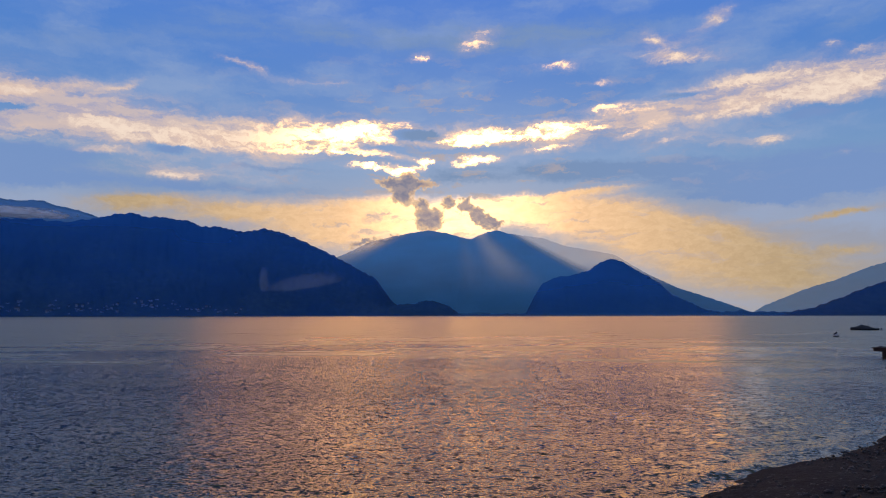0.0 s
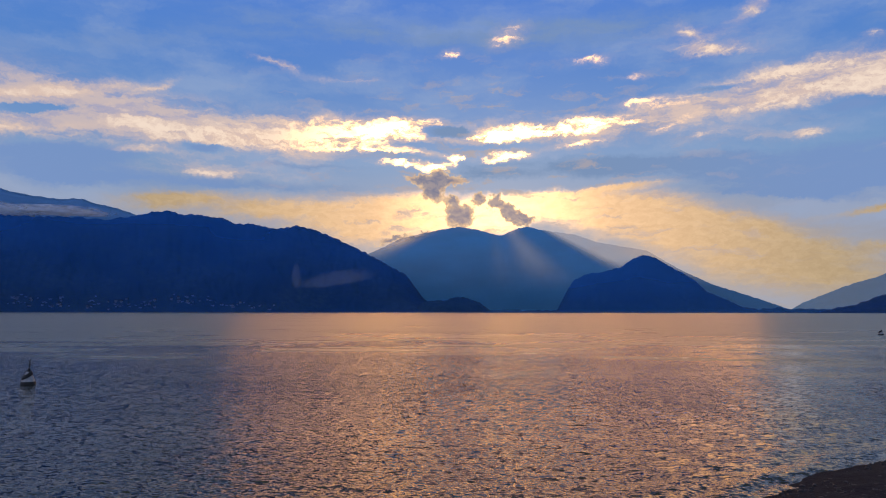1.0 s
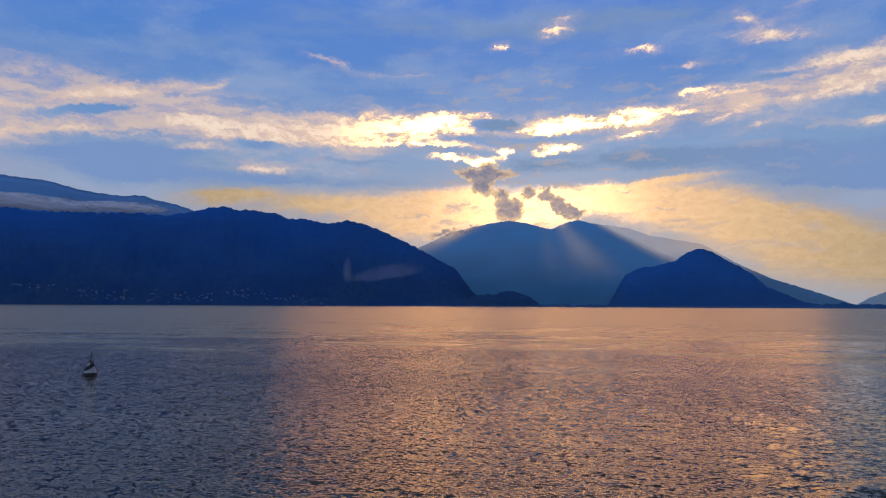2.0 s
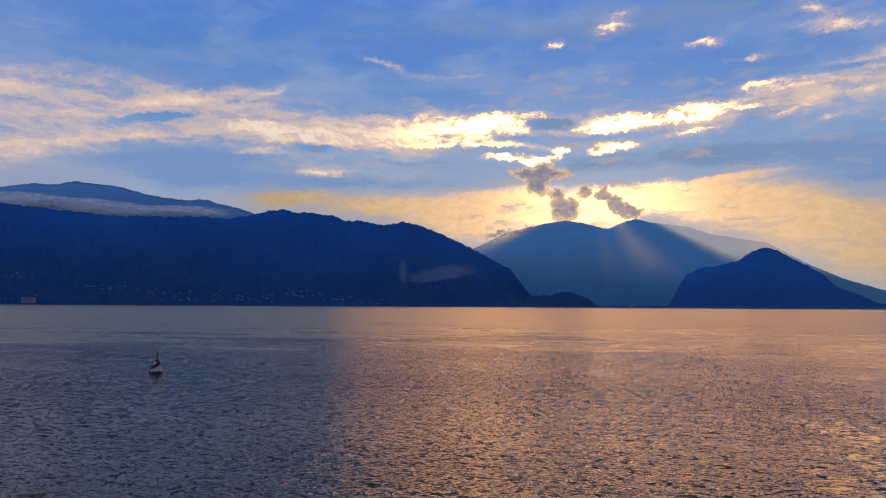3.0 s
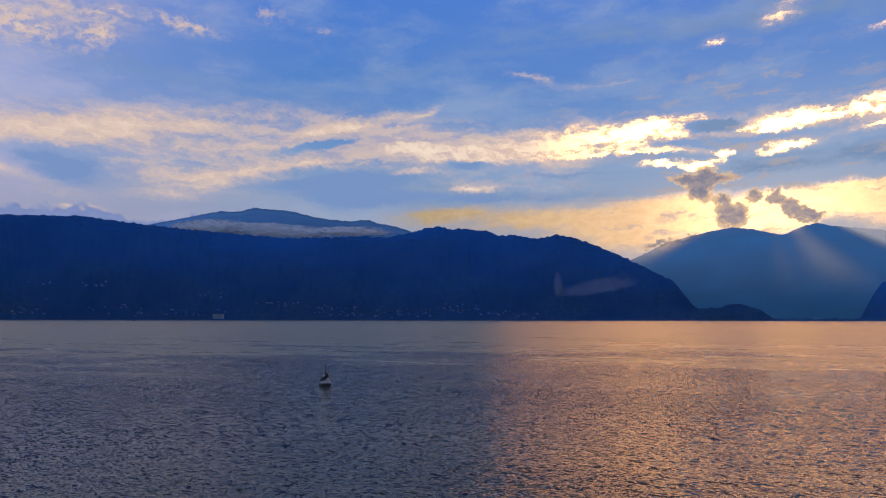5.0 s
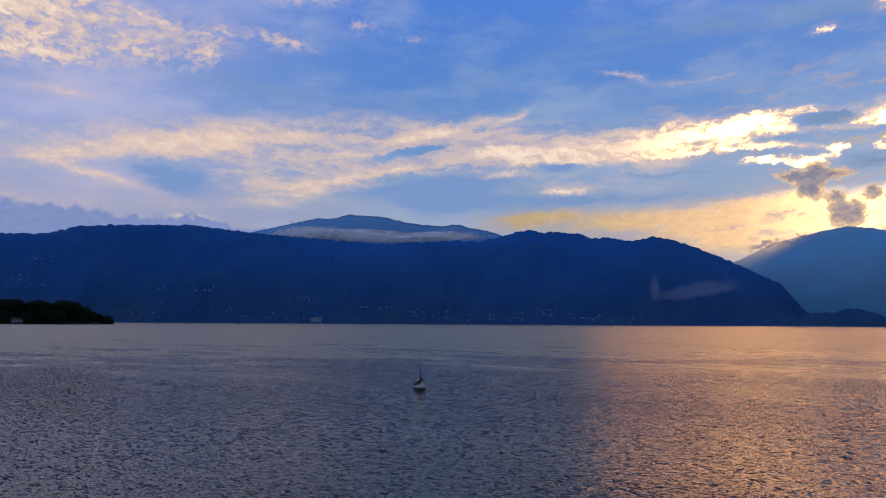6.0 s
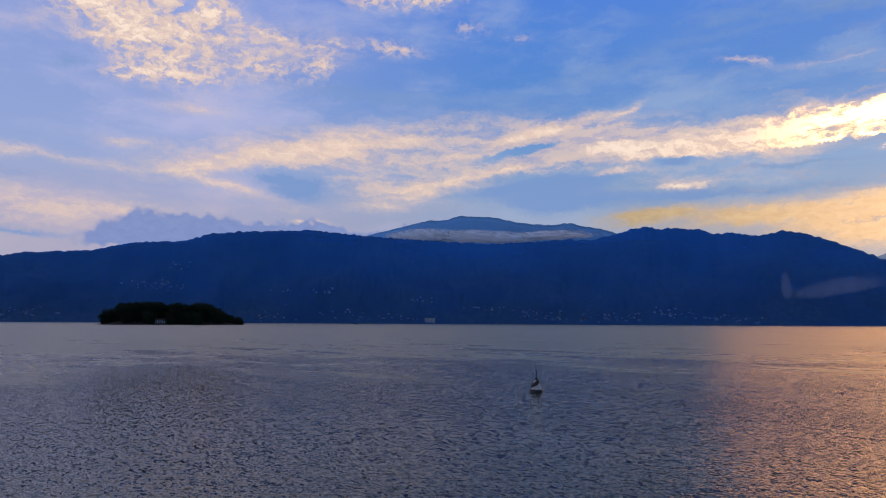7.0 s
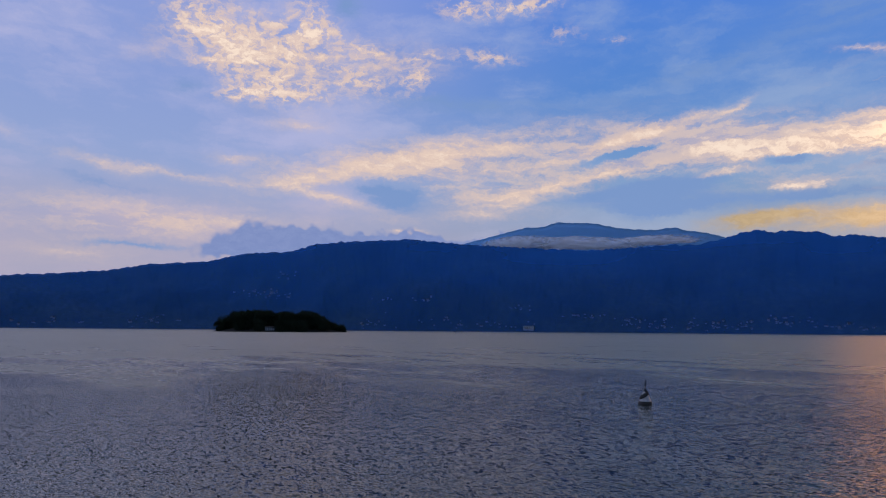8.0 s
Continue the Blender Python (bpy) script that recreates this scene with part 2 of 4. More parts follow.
    glow_tone = g.mix(near_sun, (0.48, 0.36, 0.22), (1.06, 0.67, 0.38))
    glow_tone = g.mix(at_sun, glow_tone, (2.5, 1.5, 0.72))
    glow_tone = g.mix(1.0, glow_tone, g.mix(g.ramp(ripple, 0.3, 0.7), (0.92, 0.90, 0.88), (1.06, 1.06, 1.06)), "MULTIPLY")
    sky = g.mix(g.ramp(glow, 0.08, 0.85), clear, glow_tone)

    stratus = g.math("MULTIPLY", g.math("ADD", cover(BLUE_STRATUS, wispy, 1.75), cover(BLUE_GAPS, wispy, 1.9)), g.math("MAXIMUM", g.math("MULTIPLY_ADD", streak, 2.4, -0.2), 0.0))
    stratus_tone = g.mix(near_sun, (0.18, 0.29, 0.55), (0.19, 0.28, 0.45))
    sky = g.mix(g.math("MULTIPLY", g.ramp(stratus, 0.1, 0.8), 0.92), sky, stratus_tone)

    open_sky = g.math("SUBTRACT", 1.0, g.math("MULTIPLY", cover(HOLES, wispy, 1.9), 1.5), clamp=True)
    near_band = cover(SUNLIT_BAND, wispy, 2.0)
    # small broken puffs, a mackerel sky, in the west
    flock = g.ramp(g.noise(g.vmath("MULTIPLY", wispy, (1.0, 1.25, 1.0)), 0.95, 5, 0.62), 0.38, 0.62, 0.35, 1.75)
    far_puffs = g.math("ADD", g.math("MULTIPLY", cover(EVENING_PUFFS, wispy, 2.4), flock), g.math("ADD", cover(PALE_STREAKS, wispy), cover(PEACH_VEIL, wispy)))
    bright = g.math("ADD", g.math("ADD", near_band, g.math("ADD", cover(SCATTERED_PUFFS, wispy), cover(HIGH_PUFFS, wispy))), far_puffs)
    bright = g.math("MULTIPLY", bright, open_sky)
    sheets = g.math("MULTIPLY", cover(LIT_SHEETS, wispy, 1.9), g.math("MULTIPLY", open_sky, g.math("MULTIPLY_ADD", grain, 3.2, -0.75)))
    tone = g.mix(near_sun, (0.72, 0.54, 0.45), (1.1, 0.69, 0.41))
    core = g.mix(g.ramp(apart, 4, 20, 1.0, 0.0), g.mix(near_sun, (0.88, 0.71, 0.59), (1.25, 0.88, 0.58)), (14.0, 7.0, 1.9))
    # thin lit sheets, mauve in their hollows
    sky = g.mix(g.math("MULTIPLY", g.ramp(sheets, 0.05, 0.75), 0.72), sky, g.mix(g.ramp(streak, 0.38, 0.56), g.mix(near_sun, (0.40, 0.37, 0.50), (0.52, 0.42, 0.40)), g.mix(near_sun, (0.70, 0.53, 0.45), (1.0, 0.66, 0.42))))
    # a soft sheet of lit cloud, then the torn bright crests in it
    soft = g.math("MULTIPLY", bright, g.math("MULTIPLY_ADD", grain, 2.0, -0.25))
    sky = g.mix(g.math("MULTIPLY", g.ramp(soft, 0.03, 1.0), 0.85), sky, tone)
    crests = g.math("SUBTRACT", bright, g.math("MULTIPLY", far_puffs, 0.45))
    torn = g.math("MULTIPLY", crests, g.math("MAXIMUM", g.math("MULTIPLY_ADD", grain, 6.5, -2.6), 0.0))
    sky = g.mix(g.ramp(torn, 0.25, 1.3), sky, core)
    # mauve bars of thin shaded cloud across the lit sheets near the sun
    bars = g.noise(g.vmath("MULTIPLY", wispy, (0.22, 1.0, 1.0)), 1.15, 5, 0.6, 0.4)
    bars = g.math("MULTIPLY", g.ramp(bars, 0.52, 0.68), g.math("MULTIPLY", g.ramp(apart, 3, 32, 0.75, 0.0), g.ramp(height, 24, 17, 0, 1)))
    sky = g.mix(bars, sky, g.mix(near_sun, (0.34, 0.36, 0.52), (0.46, 0.38, 0.36)))

    # grey cumulus in front of the sun and a bank behind the ridge
    cumulus = g.math("MULTIPLY", cover(BACKLIT_CUMULUS, lumpy, 1.5), g.math("ADD", 0.55, g.math("MULTIPLY", ripple, 0.9)))
    rim = g.ramp(cumulus, 0.16, 0.34)
    sky = g.mix(g.math("MULTIPLY", rim, 0.94), sky, g.mix(g.ramp(cumulus, 0.2, 0.8), g.mix(g.ramp(ripple, 0.35, 0.65), (0.62, 0.40, 0.26), (0.9, 0.62, 0.36)), g.mix(g.ramp(ripple, 0.35, 0.65), (0.20, 0.20, 0.28), (0.36, 0.30, 0.31))))
    heaps = g.noise(flat, 0.75, 2, 0.45, color=True)
    heaped = g.vmath("ADD", flat, g.vmath("MULTIPLY", g.vmath("SUBTRACT", heaps, half), (2.6, 2.2, 0)))
    bank = g.math("MULTIPLY", cover(CLOUD_BANK, heaped, 1.9), g.math("ADD", 0.8, g.math("MULTIPLY", ripple, 0.4)))
    sky = g.mix(g.ramp(bank, 0.12, 0.5), sky, g.mix(ripple, (0.15, 0.21, 0.45), (0.26, 0.32, 0.56)))

    out = g.node("ShaderNodeBackground", {"Color": sky, "Strength": 1.0})
    g.node("ShaderNodeOutputWorld", {0: out.outputs[0]})


build_sky()
lamp = bpy.data.lights.new("sun", "SUN")
lamp.energy, lamp.angle, lamp.color = 0.37, radians(43), (1.0, 0.35, 0.01)
sun = new("sun", lamp)
sb, sh = radians(SUN_BEARING), radians(SUN_HEIGHT)
sun.matrix_world = look((0, 0, 50), (-math.sin(sb) * 100, -math.cos(sb) * 100, 50 - 100 * math.tan(sh)))


# ================= materials =================
def material(name):
    m = bpy.data.materials.new(name)
    m.use_nodes = True
    return m, Graph(m.node_tree)


def surface(name, dark, light, scale, rough=0.7, bump=0.3, bump_scale=None, metallic=0.0, spec=0.5, stains=0.35):
    """A worn surface: grain and stains mixed from two colours, with relief. Sizes in metres."""
    m, g = material(name)
    place = g.node("ShaderNodeTexCoord").outputs["Object"]
    fine = g.noise(place, 1 / scale, 6, 0.65)
    broad = g.noise(place, 0.17 / scale, 4, 0.55)
    mixed = g.math("ADD", g.math("MULTIPLY", fine, 1 - stains), g.math("MULTIPLY", broad, stains))
    colour = g.mix(g.ramp(mixed, 0.35, 0.65), dark, light)
    relief = g.node("ShaderNodeBump", {"Strength": bump, "Distance": bump_scale or scale * 0.3, "Height": fine}).outputs[0]
    p = g.node("ShaderNodeBsdfPrincipled", {"Base Color": colour, "Roughness": g.ramp(broad, 0.3, 0.7, rough - 0.08, min(1, rough + 0.08)),
                                            "Metallic": metallic, "Specular IOR Level": spec, "Normal": relief})
    g.node("ShaderNodeOutputMaterial", {0: p.outputs[0]})
    return m


def painted_sunlit_air(g, place):
    """How far a distant slope is made clear to paint bright air below the break in the clouds, by a fan of drawn sun
    rays.
    """
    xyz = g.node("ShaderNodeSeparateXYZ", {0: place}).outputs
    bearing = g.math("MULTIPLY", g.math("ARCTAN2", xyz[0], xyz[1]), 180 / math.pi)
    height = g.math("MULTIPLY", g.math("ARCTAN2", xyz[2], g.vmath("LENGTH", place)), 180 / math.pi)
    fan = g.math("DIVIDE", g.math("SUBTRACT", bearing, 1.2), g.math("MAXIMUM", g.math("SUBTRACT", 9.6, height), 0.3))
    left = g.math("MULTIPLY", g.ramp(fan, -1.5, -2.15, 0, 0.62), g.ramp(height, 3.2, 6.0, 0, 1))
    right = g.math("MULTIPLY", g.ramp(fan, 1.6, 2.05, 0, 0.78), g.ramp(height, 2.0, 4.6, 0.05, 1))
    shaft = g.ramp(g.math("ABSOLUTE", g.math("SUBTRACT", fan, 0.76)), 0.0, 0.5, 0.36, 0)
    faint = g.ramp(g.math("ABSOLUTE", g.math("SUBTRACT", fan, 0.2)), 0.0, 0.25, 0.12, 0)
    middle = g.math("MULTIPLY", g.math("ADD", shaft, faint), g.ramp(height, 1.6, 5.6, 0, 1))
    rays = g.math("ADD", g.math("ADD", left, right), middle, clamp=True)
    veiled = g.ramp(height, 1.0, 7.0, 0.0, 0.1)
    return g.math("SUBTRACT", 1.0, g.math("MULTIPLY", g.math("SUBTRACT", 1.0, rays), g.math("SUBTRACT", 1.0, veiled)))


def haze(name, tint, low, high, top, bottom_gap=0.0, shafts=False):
    """Painted aerial haze for a shell in front of a distant slope: a tinted veil, mostly clear, denser with height
    between low and high.
    """
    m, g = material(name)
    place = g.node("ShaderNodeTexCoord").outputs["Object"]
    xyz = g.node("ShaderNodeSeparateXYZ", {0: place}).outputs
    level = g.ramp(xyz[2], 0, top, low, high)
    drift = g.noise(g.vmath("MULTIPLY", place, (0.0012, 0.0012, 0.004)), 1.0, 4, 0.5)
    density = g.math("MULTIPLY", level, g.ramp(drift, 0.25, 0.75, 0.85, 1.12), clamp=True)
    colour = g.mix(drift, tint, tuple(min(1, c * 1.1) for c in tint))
    # painted rays thin the veil, so sky colour shows through as beams
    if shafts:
        density = g.math("MULTIPLY", density, g.math("SUBTRACT", 1.0, painted_sunlit_air(g, place)))
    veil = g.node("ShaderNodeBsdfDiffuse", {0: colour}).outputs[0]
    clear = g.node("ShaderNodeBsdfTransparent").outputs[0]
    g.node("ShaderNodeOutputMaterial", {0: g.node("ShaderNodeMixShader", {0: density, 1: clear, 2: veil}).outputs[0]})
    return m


def forest(name, dark, light, shafts=False, faded=0.0):
    m, g = material(name)
    place = g.node("ShaderNodeTexCoord").outputs["Object"]
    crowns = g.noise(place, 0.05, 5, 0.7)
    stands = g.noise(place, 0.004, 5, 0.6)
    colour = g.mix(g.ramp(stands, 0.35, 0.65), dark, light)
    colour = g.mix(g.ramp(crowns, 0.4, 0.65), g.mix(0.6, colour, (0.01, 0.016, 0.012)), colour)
    relief = g.node("ShaderNodeBump", {"Strength": 0.8, "Distance": 6.0, "Height": crowns}).outputs[0]
    p = g.node("ShaderNodeBsdfPrincipled", {"Base Color": colour, "Roughness": 0.95, "Specular IOR Level": 0.1, "Normal": relief}).outputs[0]
    # slope made part clear, so the sky behind paints it with bright haze
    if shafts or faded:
        p = g.node("ShaderNodeMixShader", {0: painted_sunlit_air(g, place) if shafts else faded, 1: p, 2: g.node("ShaderNodeBsdfTransparent").outputs[0]}).outputs[0]
    g.node("ShaderNodeOutputMaterial", {0: p})
    return m


def lake():
    m, g = material("lake_water")
    place = g.node("ShaderNodeTexCoord").outputs["Object"]
    flat = g.vmath("MULTIPLY", place, (0.7, 1.35, 1.0))
    half = (0.5, 0.5, 0.5)

    def slopes(scale, detail, steep):
        return g.vmath("MULTIPLY", g.vmath("SUBTRACT", g.noise(flat, scale, detail, 0.55, color=True), half), (steep * 0.8, steep, 0.0))

    # lanes of wind: calmer and rougher stretches
    wind = g.ramp(g.noise(g.vmath("MULTIPLY", place, (0.016, 0.06, 1.0)), 1.0, 4, 0.5), 0.32, 0.68, 0.62, 1.2)
    # ripples are steady near the shore; out on the lake they are many and fine, and blur into a rough sheen
    paws = g.noise(g.vmath("MULTIPLY", place, (0.05, 0.12, 1.0)), 1.0, 5, 0.65)
    out = g.ramp(g.math("MULTIPLY", g.vmath("LENGTH", place), g.ramp(paws, 0.3, 0.7, 0.45, 1.6)), 9, 115, 0, 1)
    wind = g.math("MULTIPLY", wind, g.ramp(out, 0, 1, 1.0, 1.25))
    tilt = g.vmath("ADD", slopes(2.6, 3, 0.42), g.vmath("ADD", slopes(7.5, 3, 1.2), slopes(16.0, 2, 0.9)))
    scaled = g.node("ShaderNodeVectorMath")
    scaled.operation = "SCALE"
    tilt = g.fill(scaled, {0: tilt, "Scale": wind}).outputs[0]
    facing = g.vmath("NORMALIZE", g.vmath("ADD", g.node("ShaderNodeNewGeometry").outputs["Normal"], tilt))
    p = g.node("ShaderNodeBsdfPrincipled", {"Base Color": (0.028, 0.032, 0.022, 1), "Roughness": g.ramp(out, 0, 1, 0.03, 0.34), "IOR": 1.333, "Specular Tint": (1.0, 0.93, 0.58, 1), "Normal": facing,
                                            "Coat Weight": g.ramp(out, 0, 1, 0.0, 0.5), "Coat Roughness": 0.3, "Coat Tint": (1.0, 0.95, 0.72, 1), "Coat IOR": 1.4, "Coat Normal": facing})
    g.node("ShaderNodeOutputMaterial", {0: p.outputs[0]})
    return m


WATER = lake()
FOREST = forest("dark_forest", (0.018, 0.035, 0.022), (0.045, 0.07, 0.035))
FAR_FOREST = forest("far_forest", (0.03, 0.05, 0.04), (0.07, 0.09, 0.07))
# far forest again, with the sun's rays painted in as clear streaks
RAY_FADED_FOREST = forest("ray_faded_far_forest", (0.03, 0.05, 0.04), (0.07, 0.09, 0.07), shafts=True)
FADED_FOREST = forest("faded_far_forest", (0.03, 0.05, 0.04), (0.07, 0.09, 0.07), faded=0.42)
ISLAND_LEAVES = surface("island_leaves", (0.010, 0.018, 0.012), (0.028, 0.042, 0.024), 1.5, 0.9, 0.6, spec=0.1)
PLASTER = surface("pale_plaster", (0.20, 0.23, 0.29), (0.36, 0.39, 0.45), 2.0, 0.9)
CONCRETE = surface("white_concrete", (0.34, 0.38, 0.44), (0.46, 0.5, 0.56), 3.0, 0.85)
ROOF = surface("roof_tiles", (0.022, 0.02, 0.02), (0.045, 0.04, 0.038), 1.0, 0.9)
SHINGLE = surface("wet_shingle", (0.005, 0.005, 0.008), (0.022, 0.02, 0.026), 0.12, 0.85, 1.0, 0.05, spec=0.2)
STONE = surface("beach_stone", (0.008, 0.008, 0.011), (0.032, 0.03, 0.034), 0.05, 0.55, 0.4)


# ================= mesh helpers =================
def link(name, bm, mat, parent=None, label="", smooth=True):
    me = bpy.data.meshes.new(name)
    bm.to_mesh(me)
    bm.free()
    me.materials.append(mat)
    if smooth:
        me.shade_smooth()
    ob = new(name, me)
    if parent:
        ob.parent = parent
    if label:
        ob["label"] = label
    return ob


def part(name, bm, mat, parent, label="", smooth=True):
    return link(name, bm, mat, parent, label, smooth)


def thing(name, place, label, category, group="", kind="", turn=0.0):
    return tagged(at(new(name), place, turn), label, category, group, kind)


def at(ob, place, turn=0.0):
    ob.matrix_world = pose(*place, 0, 0, turn)
    return ob


def sheet(name, verts, shape, mat, parent=None, smooth=True):
    """A mesh from a grid of points, rows by columns."""
    rows, cols = shape
    i = np.arange(rows * cols).reshape(rows, cols)
    quads = np.stack([i[:-1, :-1], i[:-1, 1:], i[1:, 1:], i[1:, :-1]], -1).reshape(-1, 4)
    me = bpy.data.meshes.new(name)
    me.from_pydata(verts.reshape(-1, 3).tolist(), [], quads.tolist())
    me.materials.append(mat)
    if smooth:
        me.shade_smooth()
    ob = new(name, me)
    if parent:
        ob.parent = parent
    return ob


def polar(bearing, distance, z=0.0):
    b = radians(bearing)
    return (distance * math.sin(b), distance * math.cos(b), z)


# ================= lake and ground =================
SHORE = Vector((4.98, 12.47)), Vector((0.785, 0.62)).normalized()   # a point of the waterline and its direction


def waves(x, y, cell):
    """Height of the wind waves; a wave fades where the mesh is too coarse to carry it."""
    rng = np.random.default_rng(7)
    z = np.zeros_like(x)
    for _ in range(46):
        length = 0.17 * 10 ** rng.uniform(0, 0.68)
        turn = rng.normal(0.2, 0.9)
        k = 2 * math.pi / length
        amp = 0.0028 * length
        keep = np.clip((length / np.maximum(cell, 1e-6) - 3) / 3, 0, 1)
        z += amp * keep * np.sin(k * (x * math.sin(turn) + y * math.cos(turn)) + rng.uniform(0, 6.3))
    return z


def build_lake():
    r = [2.0]
    while r[-1] < 4950:
        r.append(r[-1] + max(0.07, 0.0065 * r[-1] if r[-1] < 200 else 0.05 * r[-1]))
    b = np.concatenate([np.arange(-180, -100, 4.0), np.arange(-100, 50, 0.22), np.arange(50, 180.1, 4.0)])
    rr, bb = np.meshgrid(np.array(r), np.radians(b), indexing="ij")
    x, y = rr * np.sin(bb), rr * np.cos(bb)
    cell = np.maximum(np.gradient(rr, axis=0), rr * np.gradient(bb, axis=1))
    p, along = SHORE
    s = (x - p.x) * along.y - (y - p.y) * along.x      # metres inland of the waterline
    t = (x - p.x) * along.x + (y - p.y) * along.y
    swash = np.exp(-((s + 0.9) / 1.0) ** 2)
    lap = 0.028 * swash * np.sin(5.6 * s + 1.3 * np.sin(0.55 * t) + 0.9 * np.sin(1.7 * t))
    water = sheet("water", np.stack([x, y, waves(x, y, cell) + lap], -1), x.shape, WATER)
    tagged(water, "rippled lake water reflecting the sunset sky", "water", kind="structure")


def build_ground():
    p, along = SHORE
    inland = Vector((along.y, -along.x))
    s = np.concatenate([[-4900, -300, -60, -20, -10, -6], np.arange(-4, 9, 0.15), [10, 12, 20, 60, 300, 4900]])
    t = np.concatenate([[-4900, -300, -60, -20], np.arange(-8, 26, 0.2), [40, 100, 400, 4900]])
    ss, tt = np.meshgrid(s, t, indexing="ij")
    z = np.interp(ss, [-4900, -300, -60, -10, 0, 2.0, 8.0, 12, 4900], [-40, -30, -9, -1.5, 0.05, 0.36, 1.45, 1.6, 1.6])
    lumps = np.array([noise.noise((a * 0.6, b * 0.6, 0)) + 0.5 * noise.noise((a * 2.1, b * 2.1, 3)) for a, b in zip(ss.ravel(), tt.ravel())]).reshape(ss.shape)
    edge = np.array([noise.noise((0, b * 0.25, 7)) for b in tt[0]])
    z = z + 0.05 * lumps * (np.abs(ss) < 9) + 0.06 * edge[None, :] * (np.abs(ss) < 4)
    x = p.x + tt * along.x + ss * inland.x
    y = p.y + tt * along.y + ss * inland.y
    ground = sheet("ground", np.stack([x, y, z], -1), ss.shape, SHINGLE)
    tagged(ground, "dark wet shingle beach sloping into the lake", "beach", kind="structure")


build_lake()
build_ground()

# ================= mountains =================
# Skylines: bearing and height in degrees, along the crest
LONG_RIDGE_WEST = [(-130, 2.0), (-110, 2.6), (-95, 3.2), (-84.7, 3.66), (-80, 4.14), (-77.4, 4.45), (-75, 5.0), (-70.4, 5.44), (-67.8, 6.15), (-63.9, 6.49),
                   (-61.8, 7.18), (-59.4, 7.44), (-54, 7.8), (-48.6, 7.36), (-42.3, 7.0), (-38.5, 6.8), (-32.1, 7.07), (-29.5, 7.06)]
LONG_RIDGE_EAST = [(-28, 7.4), (-26.6, 7.83), (-25.3, 8.01), (-24.1, 7.71), (-23.6, 7.85), (-21.1, 7.58), (-19.9, 7.17), (-19, 7.25), (-16.8, 6.87),
                   (-15.2, 7.21), (-14, 6.99), (-12.2, 6.37), (-9.1, 4.93), (-7, 3.77), (-5.8, 3.11), (-5, 2.07), (-4.4, 1.17), (-3.3, 0.5), (-2.9, 0.0)]
SPUR = [(-5.1, 0.0), (-4.5, 0.86), (-2.2, 1.02), (-1.65, 1.28), (-0.7, 1.22), (0.4, 0.83), (1.6, 0.0)]
MAST_RIDGE = [(-58, 5.0), (-51, 6.8), (-48.6, 7.56), (-45.2, 8.43), (-43.7, 8.8), (-42.3, 8.83), (-41.1, 9.2), (-38, 9.08), (-36.1, 8.64), (-34.8, 8.46),
              (-33, 8.35), (-31.4, 8.52), (-30.8, 8.26), (-29, 7.95), (-27.4, 7.43), (-25.4, 6.4), (-20, 4.0)]
SUNSET_MASSIF = [(-18, 1.5), (-10.8, 3.99), (-9.4, 4.82), (-8, 5.42), (-6.5, 6.21), (-4.1, 6.82), (-1.3, 7.31), (0.3, 7.07), (2.3, 6.48), (3.7, 7.1), (4.7, 7.28),
                 (5.7, 6.98), (8.6, 6.55), (10.5, 5.84), (14.4, 5.08), (16, 4.1), (17.3, 3.28), (19.5, 2.18), (22.8, 1.01), (25.4, 0.0)]
KNOLL = [(7, 0.0), (7.8, 1.59), (8.5, 2.69), (9.7, 3.21), (10.9, 3.34), (12.5, 3.79), (13.3, 4.39), (14.2, 4.71), (15.1, 4.45), (16.4, 3.62), (18, 2.66),
         (19, 1.64), (20.3, 1.03), (21.5, 0.43), (23.6, 0.0)]
VALLEY_RIDGE = [(24.6, 0.0), (25.6, 0.63), (26.8, 1.18), (28.8, 2.01), (30.7, 2.6), (32.5, 3.37), (36, 4.4), (42, 5.5), (50, 5.0), (60, 3.0), (75, 1.0)]
LOWLAND = [(0.5, 0.0), (2, 0.11), (7, 0.13), (13, 0.11), (18, 0.14), (22, 0.16), (23.5, 0.3), (24.2, 0.42), (24.6, 0.25), (26, 0.3), (27.5, 0.2), (29, 0.15), (31, 0.0)]
EAST_SLOPE = [(26.4, 0.0), (29.1, 0.52), (30.6, 1.14), (32.4, 1.93), (36, 3.2), (44, 5.0), (60, 5.2), (90, 4.0), (120, 2.0)]


